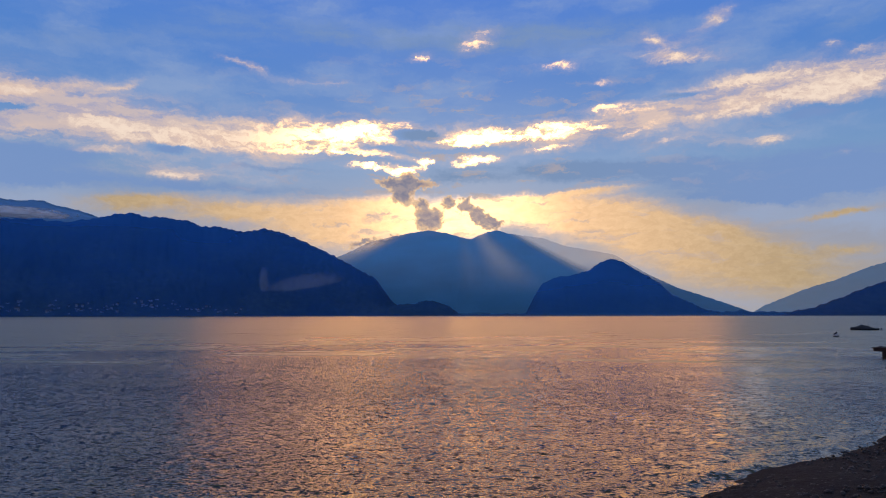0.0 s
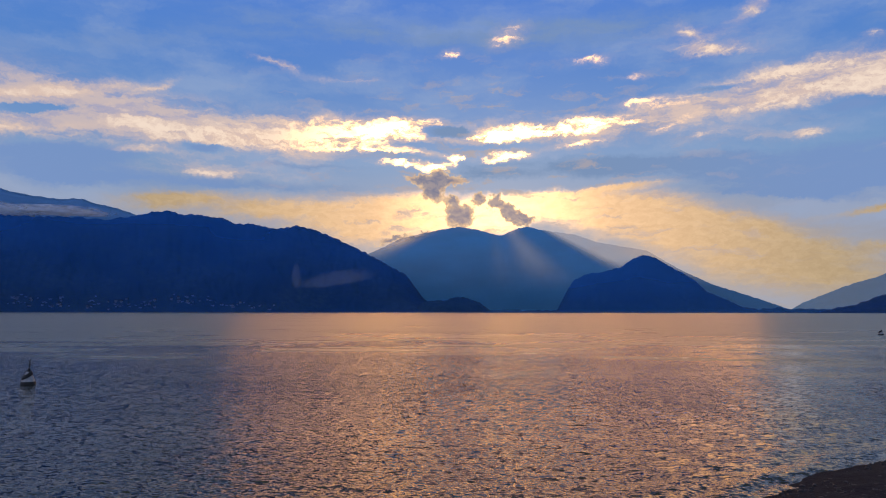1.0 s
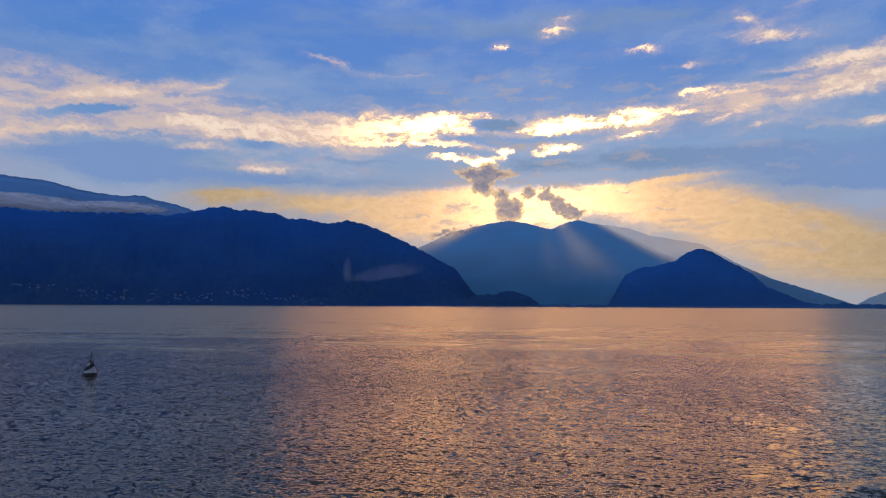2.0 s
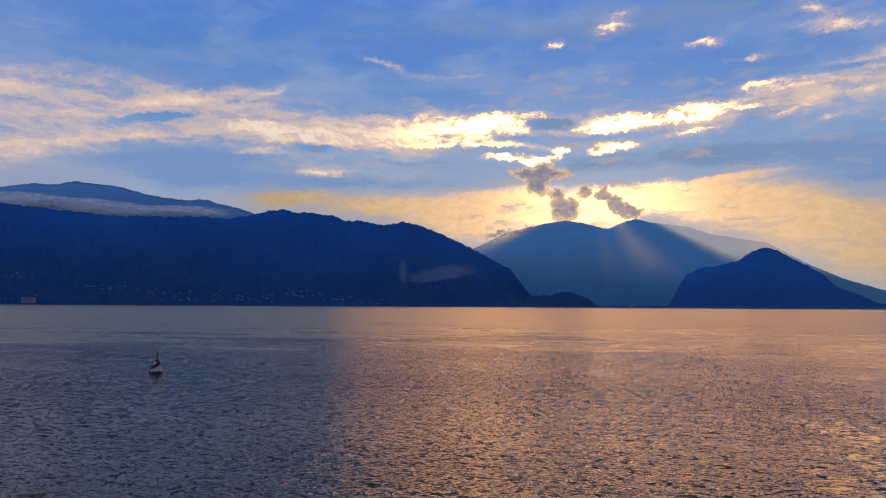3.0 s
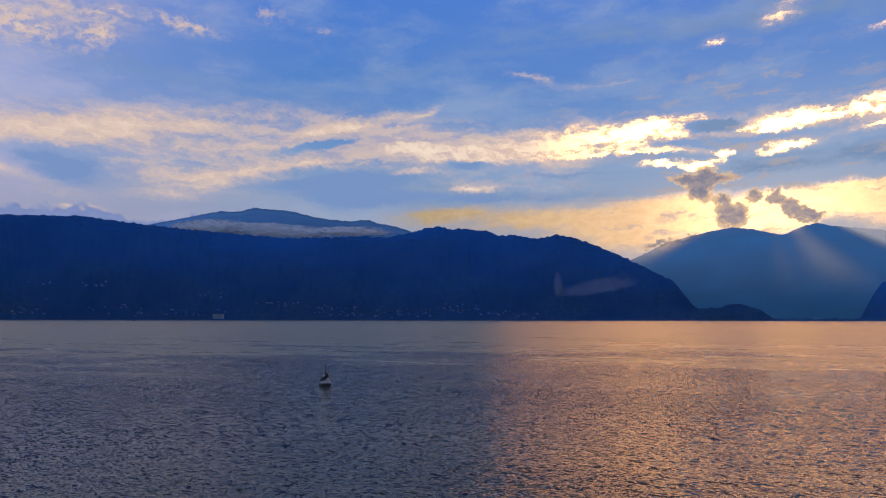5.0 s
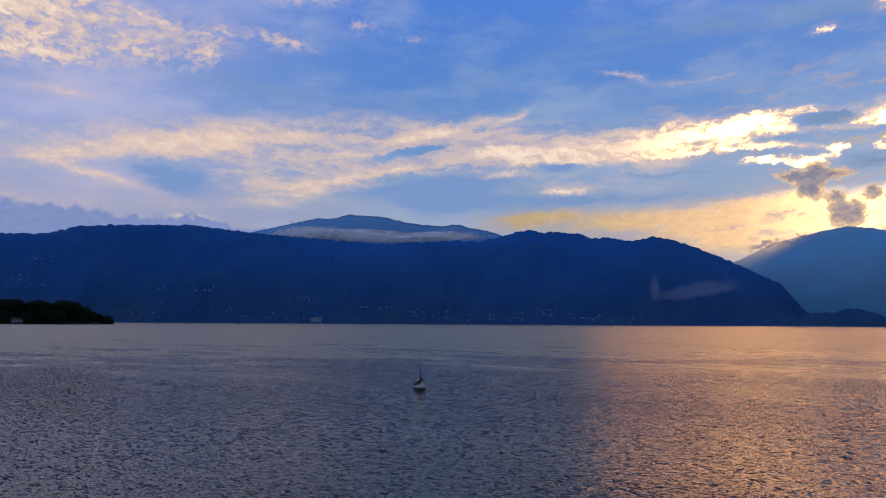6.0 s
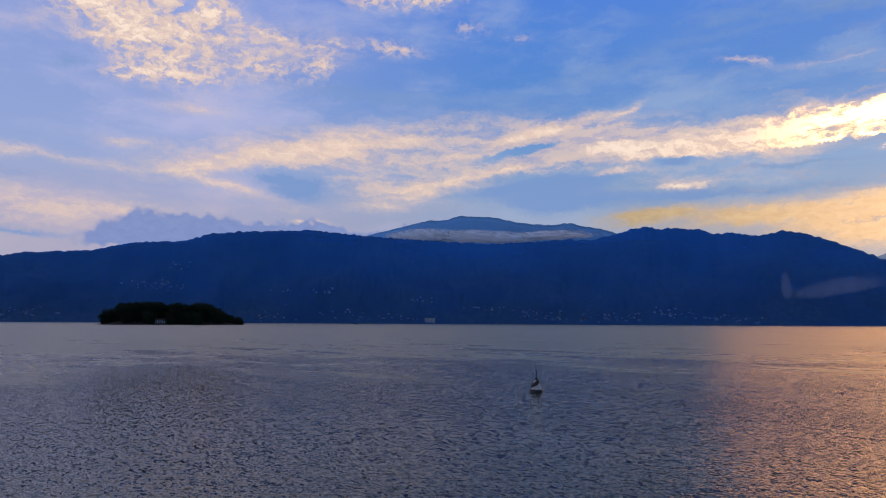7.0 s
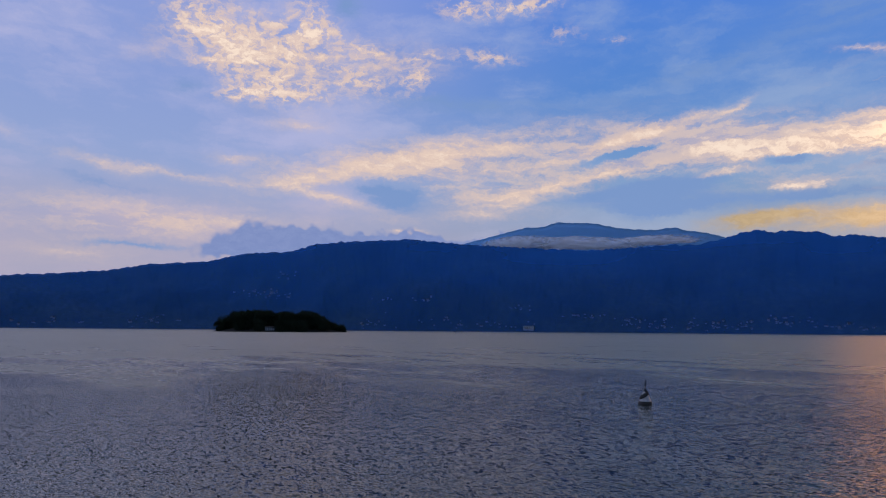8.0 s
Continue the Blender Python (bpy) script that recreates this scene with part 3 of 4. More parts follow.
def mountain(name, crest, foot, top, rough, trees, slope_mat, haze_mat, label, rows=26, step=0.11, seed=0, lift=9.0):
    """A wooded mountain: crest heights in degrees as seen over the lake, foot and top distances in metres."""
    az = np.arange(crest[0][0], crest[-1][0] + step / 2, step)
    el = np.interp(az, [c[0] for c in crest], [c[1] for c in crest])
    soft = np.convolve(np.pad(el, 2, mode="edge"), [0.1, 0.2, 0.4, 0.2, 0.1], "valid")
    v = np.concatenate([np.linspace(0, 1, rows), [] if slope_mat in (RAY_FADED_FOREST, FADED_FOREST) else [1.05, 1.15, 1.3]])
    vv, aa = np.meshgrid(v, az, indexing="ij")
    wander = np.array([noise.noise((a * 0.12, seed, 0)) for a in az]) * 0.18
    dist = foot + (top - foot) * vv * (1 + wander[None, :] * (1 - vv))
    high = (top * np.tan(np.radians(soft)) + EYE * (soft > 0.05))[None, :]
    climb = np.where(vv <= 1, 0.30 * vv + 0.70 * vv ** 1.5, 1 - (vv - 1) * 3.2)
    x, y = dist * np.sin(np.radians(aa)), dist * np.cos(np.radians(aa))
    spurs = np.array([noise.ridged_multi_fractal((a * 0.0022, b * 0.0022, seed), 1.0, 2.1, 5, 1.0, 2.0) - 1.0 for a, b in zip(x.ravel(), y.ravel())]).reshape(x.shape)
    leafy = np.array([noise.noise((a * 0.045, b * 0.045, seed + 5)) for a, b in zip(x.ravel(), y.ravel())]).reshape(x.shape)
    body = np.clip(vv * (1 - vv) * 4, 0, 1)
    z = high * np.clip(climb, -0.2, 1.2) + rough * spurs * body * np.clip(high / 250, 0, 1) + trees * leafy * np.clip(vv * 8, 0, 1) * np.clip(high / 20, 0, 1)
    z[0] = -3
    mount = thing(name, (0, 0, 0), label, "mountain")
    slope = sheet("wooded_slope", np.stack([x, y, z], -1), x.shape, slope_mat, mount)
    # copy of the slope moved forward; its tint paints the haze
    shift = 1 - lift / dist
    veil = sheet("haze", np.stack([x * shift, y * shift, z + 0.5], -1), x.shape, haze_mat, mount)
    veil["label"] = "tinted half-clear shell painting blue evening haze over the slope"
    return az, dist, z


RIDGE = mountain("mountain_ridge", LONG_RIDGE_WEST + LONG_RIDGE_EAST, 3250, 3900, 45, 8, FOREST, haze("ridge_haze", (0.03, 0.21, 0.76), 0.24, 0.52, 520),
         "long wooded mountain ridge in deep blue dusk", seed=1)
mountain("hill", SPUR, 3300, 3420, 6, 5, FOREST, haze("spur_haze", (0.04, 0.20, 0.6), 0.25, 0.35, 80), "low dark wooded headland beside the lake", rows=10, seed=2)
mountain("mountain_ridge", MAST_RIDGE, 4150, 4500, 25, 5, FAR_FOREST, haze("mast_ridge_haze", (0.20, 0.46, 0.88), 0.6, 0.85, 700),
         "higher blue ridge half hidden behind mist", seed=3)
mountain("mountain", SUNSET_MASSIF, 4350, 4750, 30, 4, RAY_FADED_FOREST, haze("massif_haze", (0.13, 0.46, 0.84), 0.42, 0.97, 560, shafts=True),
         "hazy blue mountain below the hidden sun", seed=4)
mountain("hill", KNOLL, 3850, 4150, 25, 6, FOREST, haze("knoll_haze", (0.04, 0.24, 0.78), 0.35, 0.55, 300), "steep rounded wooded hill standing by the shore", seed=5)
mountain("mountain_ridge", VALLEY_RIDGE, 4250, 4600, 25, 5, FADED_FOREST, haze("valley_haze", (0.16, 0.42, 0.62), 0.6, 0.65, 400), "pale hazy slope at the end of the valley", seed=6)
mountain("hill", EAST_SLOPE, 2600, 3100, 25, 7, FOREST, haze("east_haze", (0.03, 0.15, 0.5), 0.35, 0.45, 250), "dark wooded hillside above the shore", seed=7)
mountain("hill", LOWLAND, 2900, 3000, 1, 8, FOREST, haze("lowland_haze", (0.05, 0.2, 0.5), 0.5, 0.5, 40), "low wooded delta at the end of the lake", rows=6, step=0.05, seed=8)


# ================= mist =================
def mist_material(name, density, tint=(0.8, 0.82, 0.86)):
    m, g = material(name)
    place = g.node("ShaderNodeTexCoord").outputs["Object"]
    xyz = g.node("ShaderNodeSeparateXYZ", {0: place}).outputs
    torn = g.noise(g.vmath("MULTIPLY", place, (4.0, 1.0, 1.6)), 1.0, 5, 0.6)
    r = g.math("ADD", g.math("MULTIPLY", xyz[0], xyz[0]), g.math("MULTIPLY", xyz[2], xyz[2]))
    body = g.ramp(g.math("ADD", r, g.math("MULTIPLY_ADD", torn, 1.8, -0.9)), 1.0, 0.0, 0, density)
    shade = g.node("ShaderNodeMixShader", {0: 0.4, 1: g.node("ShaderNodeBsdfDiffuse", {0: (*tint, 1)}).outputs[0],
                                           2: g.node("ShaderNodeBsdfTranslucent", {0: (*tint, 1)}).outputs[0]}).outputs[0]
    clear = g.node("ShaderNodeBsdfTransparent").outputs[0]
    g.node("ShaderNodeOutputMaterial", {0: g.node("ShaderNodeMixShader", {0: body, 1: clear, 2: shade}).outputs[0]})
    return m


MIST = mist_material("mist", 1.0, (0.86, 0.91, 1.0))
SMOKE = mist_material("smoke", 0.16, (0.6, 0.66, 0.8))


def mist_bank(bearing, height, distance, wide, thick, slant, mat, label, seed):
    """A lens of cloud, billowy on top; sizes in degrees as seen over the lake."""
    bm = bmesh.new()
    bmesh.ops.create_icosphere(bm, subdivisions=5, radius=1.0)
    for v in bm.verts:
        n = noise.fractal(Vector((v.co.x * 5, v.co.y * 2, v.co.z * 1.5 + seed)), 1.0, 2.0, 4)
        v.co *= 1 + 0.3 * n
        if v.co.z < 0:
            v.co.z *= 0.6
    ob = link("mist_bank", bm, mat)
    k = distance * math.tan(radians(1))
    x, y, z = polar(bearing, distance, EYE + distance * math.tan(radians(height)))
    ob.matrix_world = pose(x, y, z, 0, 0, -bearing) @ pose(0, 0, 0, 0, -slant, 0) @ Matrix.Diagonal((wide * k, 40, thick * k, 1))
    return tagged(ob, label, "mist", kind="stuff")


mist_bank(-44.4, 7.45, 4020, 3.6, 0.72, 3, MIST, "pale billowing mist lying against the ridge", 1)
mist_bank(-39.5, 7.35, 4040, 6.8, 0.72, -2, MIST, "pale billowing mist lying against the ridge", 2)
mist_bank(-33.6, 7.45, 4060, 4.8, 0.52, 1, MIST, "pale billowing mist lying against the ridge", 3)
mist_bank(-11.7, 2.75, 3280, 3.6, 0.75, 9, SMOKE, "thin grey smoke drifting over the wooded slope", 4)
mist_bank(-15.1, 2.8, 3270, 0.45, 1.3, 4, SMOKE, "thin grey smoke rising from the wooded slope", 5)


# ================= far shore: houses, white hall, mast =================
def box(bm, size, centre=(0, 0, 0)):
    r = bmesh.ops.create_cube(bm, size=1.0)
    bmesh.ops.scale(bm, vec=size, verts=r["verts"])
    bmesh.ops.translate(bm, vec=centre, verts=r["verts"])
    return r["verts"]


def gable(bm, length, depth, low, rise, over=0.6):
    """A pitched roof with eaves, its ridge along x."""
    l, d = length / 2 + over, depth / 2 + over
    pts = [(-l, -d, low), (l, -d, low), (l, d, low), (-l, d, low), (-l, 0, low + rise), (l, 0, low + rise)]
    top = [bm.verts.new(p) for p in pts]
    under = [bm.verts.new((x, y, z - 0.35)) for x, y, z in pts[:4]]
    for f in ((0, 1, 5, 4), (2, 3, 4, 5), (1, 2, 5), (3, 0, 4)):
        bm.faces.new([top[i] for i in f])
    for i in range(4):
        j = (i + 1) % 4
        bm.faces.new((top[j], top[i], under[i], under[j]))
    bm.faces.new(under[::-1])


WINDOW = surface("dark_window", (0.01, 0.012, 0.015), (0.03, 0.035, 0.04), 0.5, 0.2, 0.0)


def house(length, depth, tall, roof_rise, label, name="house"):
    ob = thing(name, (0, 0, -500), label, "house", "houses along the far shore")
    bm = bmesh.new()
    box(bm, (length, depth, tall + 6), (0, 0, tall / 2 - 3))
    part("wall", bm, PLASTER, ob, smooth=False)
    bm = bmesh.new()
    gable(bm, length, depth, tall, roof_rise)
    part("roof", bm, ROOF, ob, smooth=False)
    for i in range(3):
        bm = bmesh.new()
        box(bm, (1.4, 0.2, 2.0), ((i - 1) * length / 3.3, -depth / 2 - 0.02, tall * 0.62))
        part("window", bm, WINDOW, ob, smooth=False)
    return ob


HOUSES = [house(8, 7, 5, 1.6, "pale plastered house with a tiled roof on the far shore"),
          house(9, 7, 8, 1.6, "tall pale plastered house with a tiled roof"),
          house(16, 8, 5, 1.6, "long pale plastered house with a tiled roof")]


def on_ridge(bearing, height):
    """The point of the long ridge's slope that is seen at this bearing and height."""
    az, dist, z = RIDGE
    i = int(np.clip(round((bearing - az[0]) / (az[1] - az[0])), 0, len(az) - 1))
    seen = np.degrees(np.arctan2(z[:26, i] - EYE, dist[:26, i]))
    k = int(np.argmax(seen >= height))
    k = max(k, 1)
    f = float(np.clip((height - seen[k - 1]) / (seen[k] - seen[k - 1] + 1e-9), 0, 1))
    d = dist[k - 1, i] + f * (dist[k, i] - dist[k - 1, i])
    return polar(bearing, d + 1, EYE + d * math.tan(radians(height)))


# quarters of the town: bearing, height, spread in bearing and height, number of houses
QUARTERS = [(-82.0, 0.35, 2.0, 0.25, 9), (-75.5, 0.6, 2.2, 0.35, 12), (-65.6, 2.9, 1.8, 0.35, 20), (-64.5, 4.6, 1.0, 0.25, 5), (-53.5, 2.65, 2.0, 0.15, 10),
            (-57.5, 0.5, 2.0, 0.3, 9), (-50.0, 0.7, 2.5, 0.4, 14), (-38.8, 1.3, 1.0, 0.2, 7), (-34.5, 0.8, 2.5, 0.35, 20), (-29.0, 0.6, 2.5, 0.3, 22),
            (-23.4, 0.9, 2.0, 0.4, 18), (-19.0, 0.4, 2.0, 0.2, 10), (-46.0, 0.5, 2.0, 0.3, 7), (-44.5, 2.0, 1.5, 0.15, 6)]
rng = random.Random(11)
for qb, qh, sb_, sh_, count in QUARTERS:
    for _ in range(round(count * 1.4)):
        b = qb + rng.gauss(0, sb_ * 0.7)
        h = max(0.1, qh + rng.gauss(0, sh_ * 0.7))
        kind_of = rng.choice(HOUSES)
        x, y, z = on_ridge(b, h)
        copy_thing(kind_of, pose(x, y, z - 1, 0, 0, -b + rng.uniform(-35, 35)) @ Matrix.Diagonal((*[rng.uniform(0.55, 1.15)] * 3, 1)))
for h in HOUSES:
    x, y, z = on_ridge(-30.5 - 2 * HOUSES.index(h), 0.35)
    h.matrix_world = pose(x, y, z, 0, 0, 30)


def white_hall():
    """A large white block near the water with rows of windows."""
    x, y, z = on_ridge(-43.55, 0.18)
    ob = thing("hall", (x, y, z), "large white flat-roofed building near the far shore", "building", turn=43.5)
    bm = bmesh.new()
    box(bm, (50, 20, 22), (0, 0, 3))
    bmesh.ops.bevel(bm, geom=bm.edges[:], offset=0.4, segments=1)
    part("wall", bm, CONCRETE, ob, smooth=False)
    bm = bmesh.new()
    box(bm, (52, 22, 1.2), (0, 0, 14.6))
    part("roof", bm, CONCRETE, ob, smooth=False)
    for r in range(3):
        for c in range(9):
            bm = bmesh.new()
            box(bm, (3.4, 0.3, 2.4), (-20 + c * 5, -10.1, 2 + r * 4.4))
            part("window", bm, WINDOW, ob, smooth=False)


white_hall()

METAL = surface("dull_metal", (0.12, 0.12, 0.13), (0.22, 0.22, 0.23), 0.3, 0.5, 0.1, metallic=0.7)


def tube(bm, a, b, r0, r1=None, sides=8):
    a, b = Vector(a), Vector(b)
    r = bmesh.ops.create_cone(bm, cap_ends=True, segments=sides, radius1=r0, radius2=r0 if r1 is None else r1, depth=(b - a).length)
    m = Matrix.Translation((a + b) / 2) @ (b - a).to_track_quat("Z", "Y").to_matrix().to_4x4()
    bmesh.ops.transform(bm, matrix=m, verts=r["verts"])


def radio_mast():
    x, y, z = polar(-41.1, 4495, 4500 * math.tan(radians(9.2)))
    ob = thing("radio_mast", (x, y, z), "thin steel radio mast on the summit", "mast")
    bm = bmesh.new()
    tube(bm, (0, 0, -12), (0, 0, 14), 1.1, 0.4)
    part("pole", bm, METAL, ob)
    for h in (6, 10):
        bm = bmesh.new()
        tube(bm, (-2.2, 0, h), (2.2, 0, h), 0.4)
        part("crossarm", bm, METAL, ob)


radio_mast()


# ================= island =================
BARK = surface("bark", (0.02, 0.016, 0.012), (0.06, 0.05, 0.04), 0.2, 0.9, 0.6)
ROCK = surface("rocky_bank", (0.008, 0.009, 0.009), (0.03, 0.03, 0.03), 0.8, 0.9, 0.7)


def tree(tall, wide, seed, label):
    """A broad tree: tapered trunk with limbs and a crown of many small leaf clumps with gaps."""
    rng = random.Random(seed)
    ob = thing("tree", (0, 0, -500), label, "tree", "trees on the island")
    bm = bmesh.new()
    tube(bm, (0, 0, -1), (0, 0, tall * 0.5), 0.45, 0.25)
    tops = []
    for i in range(7):
        a = i * 2.4 + rng.uniform(-0.4, 0.4)
        h = tall * rng.uniform(0.3, 0.5)
        end = Vector((math.cos(a) * wide * rng.uniform(0.25, 0.42), math.sin(a) * wide * rng.uniform(0.25, 0.42), h + tall * rng.uniform(0.12, 0.38)))
        tube(bm, (0, 0, h), end, 0.2, 0.07, 6)
        tops.append((end, wide * rng.uniform(0.2, 0.32)))
    tops.append((Vector((0, 0, tall * 0.82)), wide * 0.3))
    tops += [(Vector((rng.uniform(-0.35, 0.35) * wide, rng.uniform(-0.35, 0.35) * wide, tall * rng.uniform(0.06, 0.42))), wide * 0.28) for _ in range(9)]
    part("trunk", bm, BARK, ob)
    verts, faces = [], []
    for centre, radius in tops:
        for _ in range(75):
            way = Vector((rng.gauss(0, 1), rng.gauss(0, 1), rng.gauss(0, 0.8))).normalized()
            p = centre + way * radius * rng.uniform(0.55, 1.12)
            u = Vector((rng.gauss(0, 1), rng.gauss(0, 1), rng.gauss(0, 1))).normalized()
            w = u.orthogonal().normalized()
            size = rng.uniform(0.55, 1.1)
            k = len(verts)
            verts += [tuple(p + u * size), tuple(p + w * size * 0.8), tuple(p - u * size * 0.7 + w * 0.2), tuple(p - w * size * 0.9), tuple(p + u.cross(w) * size * 0.6)]
            faces += [(k, k + 1, k + 4), (k + 1, k + 2, k + 4), (k + 2, k + 3, k + 4), (k + 3, k, k + 4), (k, k + 3, k + 2, k + 1)]
    me = bpy.data.meshes.new("crown")
    me.from_pydata(verts, [], faces)
    me.materials.append(ISLAND_LEAVES)
    crown = new("crown", me)
    crown.parent = ob
    return ob


def island():
    mid_b, far = -64.4, 870.0
    centre = Vector(polar(mid_b, far)) + Vector((-1.2, 2.2, 0))
    half = far * math.tan(radians(5.35))
    side = Vector((math.cos(radians(mid_b)), -math.sin(radians(mid_b)), 0))
    back = Vector((math.sin(radians(mid_b)), math.cos(radians(mid_b)), 0))
    a = np.linspace(0, 2 * math.pi, 73)
    r = np.array([0, 0.3, 0.55, 0.75, 0.88, 0.96, 1.0, 1.04])
    rr, aa = np.meshgrid(r, a, indexing="ij")
    wob = np.array([1 + 0.05 * noise.noise((math.cos(t) * 2, math.sin(t) * 2, 1)) for t in a])[None, :]
    px, py = rr * np.cos(aa) * half * wob, rr * np.sin(aa) * half * 0.55 * wob
    pz = np.interp(rr, [0, 0.75, 0.93, 1.0, 1.04], [7.0, 4.5, 2.0, 0.6, -2.0])
    pts = np.stack([centre.x + px * side.x + py * back.x, centre.y + px * side.y + py * back.y, pz], -1)
    isle = sheet("island", pts, px.shape, ROCK)
    tagged(isle, "small dark rocky wooded island in the lake", "island", kind="structure")
    kinds = [tree(22, 13, 1, "dark broad-crowned tree on the island"), tree(16, 15, 2, "dark broad-crowned tree on the island"),
             tree(13, 13, 3, "dark low-spreading tree on the island"), tree(9, 11, 4, "dark low-spreading tree on the island bank")]
    rng = random.Random(3)
    # crown line of the wood, as tree heights from one end of the island to the other
    line = [(-1.0, 7), (-0.85, 15), (-0.7, 25), (-0.45, 30), (-0.3, 31), (-0.1, 25), (0.08, 26), (0.22, 23), (0.36, 28), (0.5, 26), (0.66, 16), (0.82, 9), (1.0, 6)]
    used = set()
    for row, n in ((-0.93, 16), (-0.7, 17), (-0.3, 20), (0.1, 20), (0.45, 16)):
        for i in range(n):
            u = -0.93 + 1.86 * (i + rng.uniform(0.2, 0.8)) / n
            reach = math.sqrt(max(0.0, 1 - row * row))
            u *= reach * 0.98 if abs(row) > 0.4 else 1.0
            want = np.interp(u, [p[0] for p in line], [p[1] for p in line]) * rng.uniform(0.88, 1.02)
            ground_z = float(np.interp(math.hypot(u, row), [0, 0.75, 0.93, 1.0], [7.0, 4.5, 2.0, 0.6]))
            need = want - ground_z
            if row < -0.9:
                need *= 0.45   # shrubs on the bank
            if row < -0.5 and -0.3 < u < -0.06:
                continue   # the villa stands here
            k = 0 if need > 18.5 else 1 if need > 13.5 else 2 if need > 9.5 else 3
            tallness = (22, 16, 13, 9)[k]
            p = centre + side * (u * half) + back * (row * half * 0.55)
            z = ground_z + min(0.0, need - tallness) * 0.6
            m = pose(p.x, p.y, z, 0, 0, rng.uniform(0, 360))
            if k in used:
                copy_thing(kinds[k], m)
            else:
                kinds[k].matrix_world = m
                used.add(k)
    # the villa among the trees
    p = centre + side * (-0.16 * half) + back * (-0.86 * half * 0.55)
    villa = thing("villa", (p.x, p.y, 1.2), "small pale villa with dark windows among the island's trees", "house", turn=-mid_b)
    bm = bmesh.new()
    box(bm, (12, 7, 6.0), (0, 0, 1.6))
    part("wall", bm, PLASTER, villa, smooth=False)
    bm = bmesh.new()
    gable(bm, 12, 7, 4.6, 1.3)
    part("roof", bm, ROOF, villa, smooth=False)
    for r in range(2):
        for c in range(5):
            bm = bmesh.new()
            box(bm, (1.2, 0.3, 1.4), (-4.8 + c * 2.4, -3.55, 1.0 + r * 2.2))
            part("window", bm, WINDOW, villa, smooth=False)


island()


# ================= buoys, boats, jetty =================
WHITE_PAINT = surface("weathered_white_paint", (0.34, 0.34, 0.36), (0.56, 0.56, 0.57), 0.12, 0.45, 0.15)
BLACK_PAINT = surface("black_fouled_paint", (0.008, 0.009, 0.01), (0.03, 0.03, 0.03), 0.08, 0.6, 0.3)
CANVAS = surface("dark_boat_canvas", (0.012, 0.018, 0.028), (0.03, 0.04, 0.055), 0.3, 0.85, 0.4)
HULL = surface("dark_hull", (0.01, 0.014, 0.022), (0.03, 0.036, 0.045), 0.5, 0.35, 0.05)
TIMBER = surface("tarred_timber", (0.014, 0.007, 0.006), (0.05, 0.025, 0.018), 0.25, 0.8, 0.4)


def turned(bm, profile, sides=28):
    """A solid of revolution from (radius, height) pairs."""
    rings = [[bm.verts.new((r * math.cos(2 * math.pi * i / sides), r * math.sin(2 * math.pi * i / sides), z)) for i in range(sides)] for r, z in profile]
    for a, b in zip(rings, rings[1:]):
        for i in range(sides):
            j = (i + 1) % sides
            bm.faces.new((a[i], a[j], b[j], b[i]))
    bm.faces.new(rings[0][::-1])
    bm.faces.new(rings[-1])


def mooring_buoy(place, turn, label, size=1.0, pole=True):
    ob = thing("mooring_buoy", place, label, "buoy", turn=turn)
    s = size
    bm = bmesh.new()
    turned(bm, [(0.18 * s, -0.25 * s), (0.26 * s, -0.16 * s), (0.285 * s, -0.04 * s), (0.285 * s, 0.115 * s), (0.262 * s, 0.125 * s)])
    part("float", bm, BLACK_PAINT, ob, "black weed-stained float at the waterline")
    bm = bmesh.new()
    turned(bm, [(0.258 * s, 0.126 * s), (0.25 * s, 0.14 * s), (0.19 * s, 0.30 * s), (0.13 * s, 0.44 * s), (0.10 * s, 0.50 * s), (0.085 * s, 0.52 * s)])
    part("cone", bm, WHITE_PAINT, ob, "white painted cone")
    # a dark strap lies slantwise round the cone
    bm = bmesh.new()
    n, rings = 32, []
    for i in range(n):
        a = 2 * math.pi * i / n
        ring = []
        for dz, out in ((-0.095, 0.012), (-0.08, 0.032), (0.075, 0.032), (0.095, 0.012)):
            z = 0.40 + 0.11 * math.cos(a) + dz
            r = float(np.interp(z, [0.086, 0.14, 0.30, 0.44, 0.52, 0.62], [0.27, 0.25, 0.19, 0.13, 0.085, 0.06])) + out
            ring.append(bm.verts.new((r * s * math.cos(a), r * s * math.sin(a), z * s)))
        rings.append(ring)
    for i in range(n):
        a, b = rings[i], rings[(i + 1) % n]
        for k in range(3):
            bm.faces.new((a[k], b[k], b[k + 1], a[k + 1]))
    part("strap", bm, BLACK_PAINT, ob, "black slanting strap")
    if pole:
        bm = bmesh.new()
        tube(bm, (0, 0, 0.45 * s), (0.02 * s, 0, 1.02 * s), 0.03 * s, 0.022 * s)
        p = part("pole", bm, BLACK_PAINT, ob, "thin dark pole")
        bm = bmesh.new()
        tube(bm, (0.008 * s, 0, 0.66 * s), (0.012 * s, 0, 0.72 * s), 0.035 * s)
        part("collar", bm, METAL, p)
        bm = bmesh.new()
        tube(bm, (-0.16 * s, 0, 0.40 * s), (-0.005 * s, 0, 0.68 * s), 0.014 * s)
        part("stay", bm, METAL, ob, "bent metal stay")
    return ob


mooring_buoy((-19.85, 29.35, 0), 34.6, "white conical mooring buoy with a black strap and pole", 1.04)
mooring_buoy(polar(30.33, 114), -30, "small white conical buoy riding on the lake", 1.3, pole=False)
mooring_buoy(polar(33.2, 166), -33, "small dark-topped buoy beside the moored boat", 0.9, pole=False)


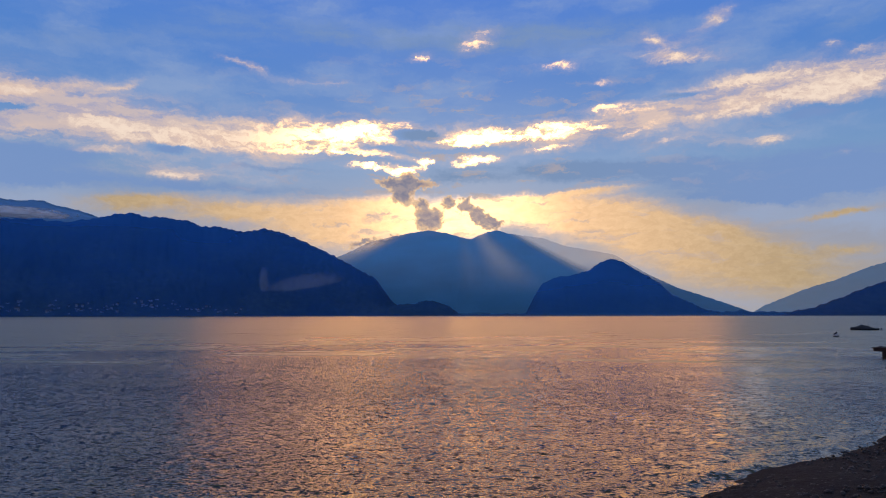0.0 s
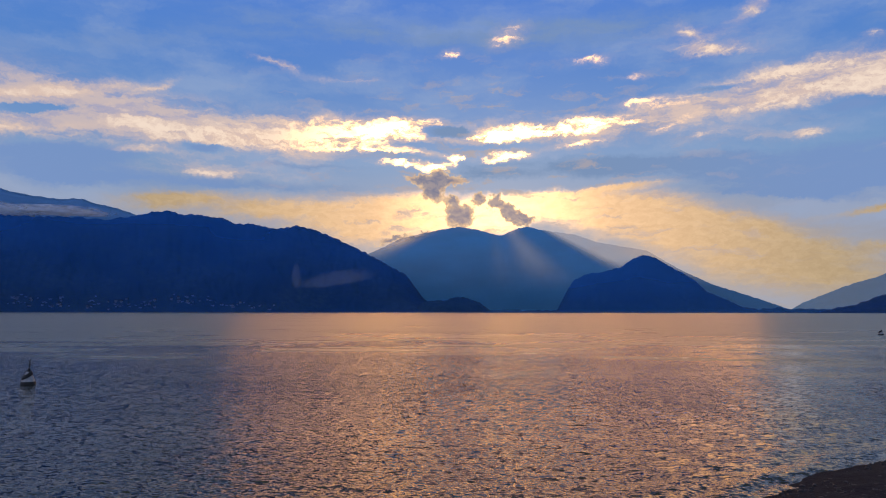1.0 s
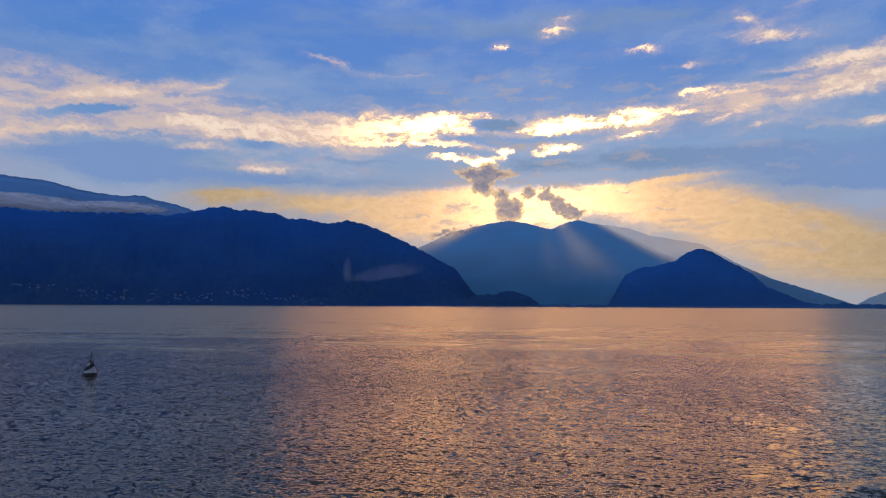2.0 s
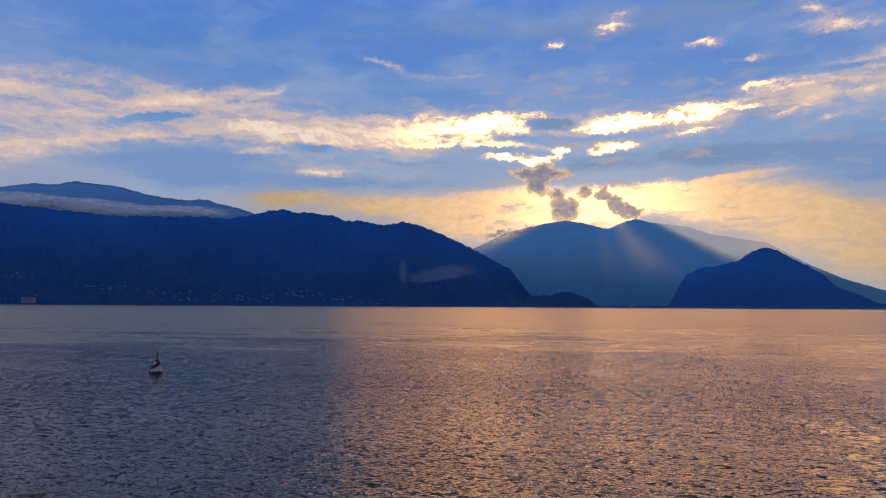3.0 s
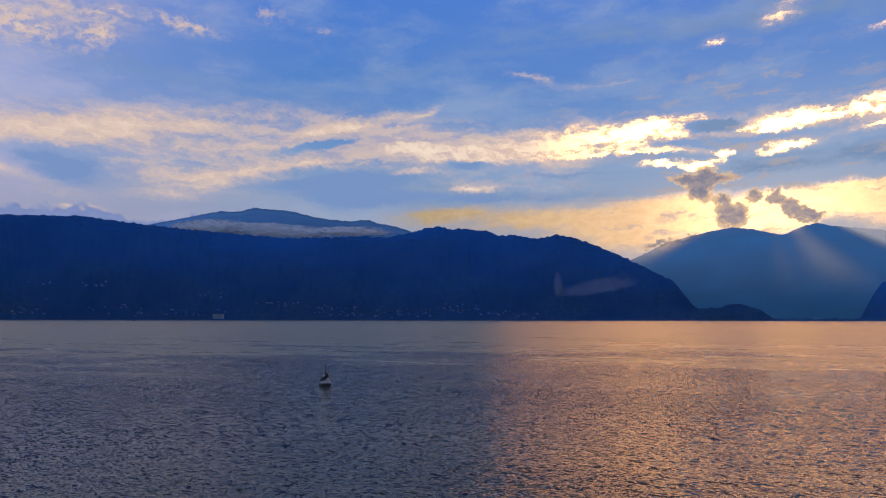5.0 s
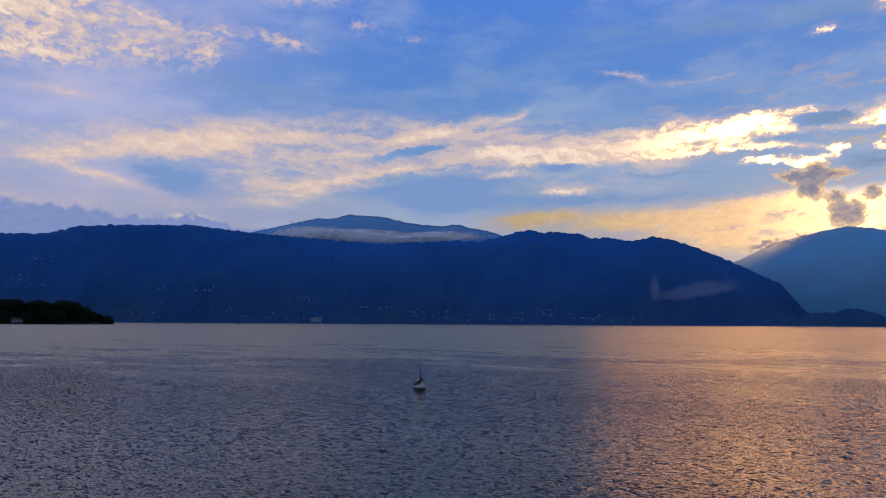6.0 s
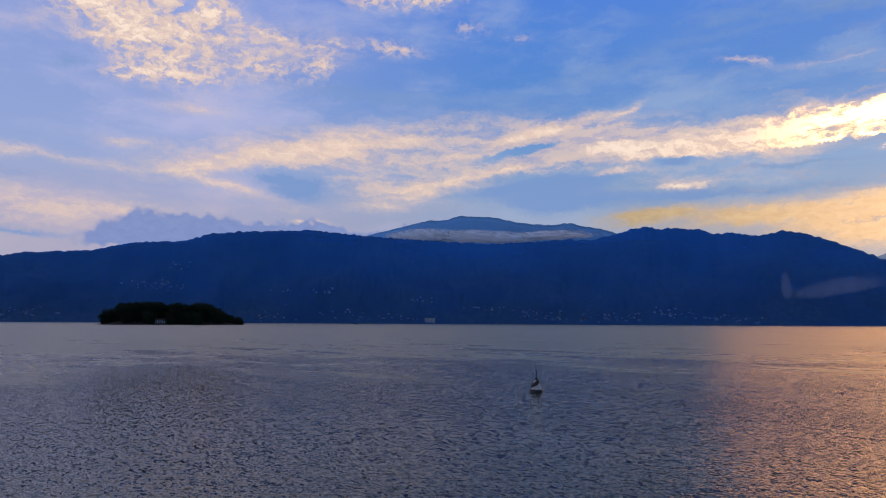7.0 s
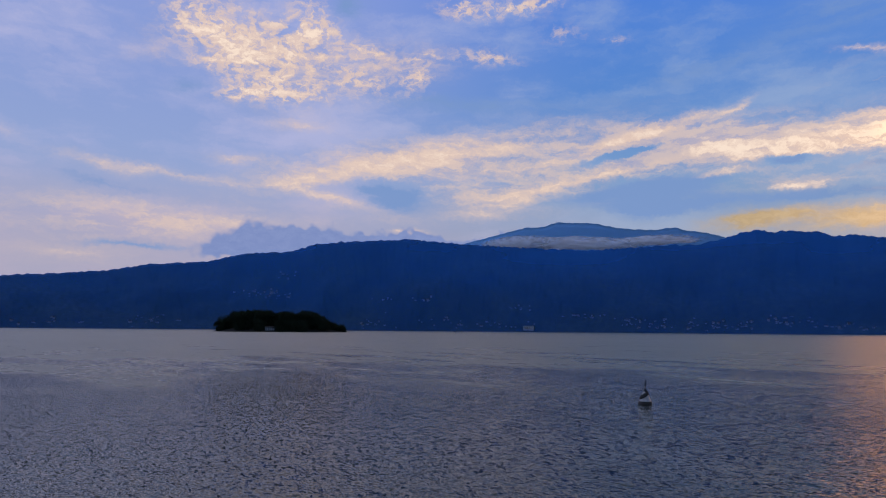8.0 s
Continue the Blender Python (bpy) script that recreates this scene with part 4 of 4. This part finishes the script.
def motorboat(place, turn, label, length=4.9):
    """An open boat under a peaked canvas cover."""
    ob = thing("motorboat", place, label, "boat", turn=turn)
    k = length / 4.9
    st = [(-2.35, 0.75, 0.34), (-1.6, 0.92, 0.32), (-0.6, 1.0, 0.32), (0.5, 0.96, 0.36), (1.4, 0.72, 0.42), (2.1, 0.34, 0.50), (2.5, 0.03, 0.56)]
    bm = bmesh.new()
    rings = []
    for x, w, h in st:
        rings.append([bm.verts.new((x * k, y * w * k, z * k)) for y, z in ((-1, h), (-0.93, 0.18), (-0.55, -0.16), (0, -0.25), (0.55, -0.16), (0.93, 0.18), (1, h))])
    for a, b in zip(rings, rings[1:]):
        for i in range(6):
            bm.faces.new((a[i], b[i], b[i + 1], a[i + 1]))
    bm.faces.new(rings[0])
    part("hull", bm, HULL, ob, "dark hull")
    bm = bmesh.new()
    rings = []
    for (x, w, h), peak in zip(st, (0.36, 0.50, 0.92, 1.18, 0.74, 0.60, 0.58)):
        rings.append([bm.verts.new((x * k, y * w * 1.04 * k, (h + (peak - h) * t + dz) * k)) for y, t, dz in ((-1, 0, -0.08), (-1, 0, 0.02), (-0.5, 0.55, 0), (0, 1, 0), (0.5, 0.55, 0), (1, 0, 0.02), (1, 0, -0.08))])
    for a, b in zip(rings, rings[1:]):
        for i in range(6):
            bm.faces.new((a[i], a[i + 1], b[i + 1], b[i]))
    bm.faces.new(rings[0][::-1])
    part("canvas_cover", bm, CANVAS, ob, "peaked dark canvas cover")
    bm = bmesh.new()
    box(bm, (0.3 * k, 0.35 * k, 0.5 * k), (-2.5 * k, 0, 0.15 * k))
    bmesh.ops.bevel(bm, geom=bm.edges[:], offset=0.08 * k, segments=2)
    part("outboard_motor", bm, BLACK_PAINT, ob)
    return ob


motorboat(polar(32.15, 165), -32.15 + 180 + 6, "dark moored motorboat under a peaked canvas cover")
motorboat(polar(-49.8, 1400), 49.8, "small dark motorboat far out on the lake", 6.5)


def jetty():
    end = Vector((33.35, 51.9))
    inward = Vector((SHORE[1].y, -SHORE[1].x))
    turn = math.degrees(math.atan2(inward.y, inward.x))
    ob = thing("jetty", (end.x, end.y, -0.27), "dark tarred timber jetty on posts", "jetty", turn=turn)
    length, wide = 19.0, 2.2
    for y in (-wide / 2 + 0.15, wide / 2 - 0.15):
        bm = bmesh.new()
        box(bm, (length, 0.16, 0.22), (length / 2 + 0.1, y, 0.82))
        part("beam", bm, TIMBER, ob, smooth=False)
    for x in (0.75, 4.5, 8.5, 12.5, 16.0):
        for y in (-wide / 2 + 0.3, wide / 2 - 0.3):
            bm = bmesh.new()
            tube(bm, (x, y, -2.5 + x * 0.08), (x, y, 0.95), 0.15, 0.13, 12)
            part("post", bm, TIMBER, ob)
    bm = bmesh.new()
    box(bm, (0.27, wide, 0.07))
    bmesh.ops.bevel(bm, geom=bm.edges[:], offset=0.01, segments=1)
    first = part("plank", bm, TIMBER, ob, smooth=False)
    first.location = (0.15, 0, 0.97)
    rng = random.Random(5)
    for i in range(1, 66):
        p = new("plank", first.data)
        p.parent = ob
        p.location = (0.15 + i * 0.288, rng.uniform(-0.03, 0.03), 0.97 + rng.uniform(-0.006, 0.006))
    bm = bmesh.new()
    tube(bm, (0.55, -0.8, 1.0), (0.55, -0.8, 1.13), 0.12, 0.14, 12)
    part("bollard", bm, METAL, ob)


jetty()


# ================= beach stones =================
def stones():
    p, along = SHORE
    inland = Vector((along.y, -along.x))
    rng = random.Random(21)
    base = bmesh.new()
    bmesh.ops.create_icosphere(base, subdivisions=1, radius=1.0)
    bv = [v.co.copy() for v in base.verts]
    bf = [[v.index for v in f.verts] for f in base.faces]
    base.free()
    verts, faces = [], []
    for _ in range(5200):
        s, t = rng.uniform(-0.3, 4.5), rng.uniform(-8, 24)
        z = float(np.interp(s, [-10, 0, 2.0, 8.0], [-1.5, 0.05, 0.36, 1.45]))
        size = 0.014 * 10 ** rng.uniform(0, 0.55)
        m = pose(p.x + t * along.x + s * inland.x, p.y + t * along.y + s * inland.y, z + size * 0.2, rng.uniform(-20, 20), rng.uniform(-20, 20), rng.uniform(0, 360)) \
            @ Matrix.Diagonal((size * rng.uniform(1, 1.7), size, size * rng.uniform(0.45, 0.8), 1))
        k = len(verts)
        verts += [tuple(m @ v) for v in bv]
        faces += [[k + i for i in f] for f in bf]
    me = bpy.data.meshes.new("beach_stones")
    me.from_pydata(verts, [], faces)
    me.materials.append(STONE)
    me.shade_smooth()
    tagged(new("beach_stones", me), "grey rounded pebbles on the wet beach", "stones", kind="stuff")


stones()
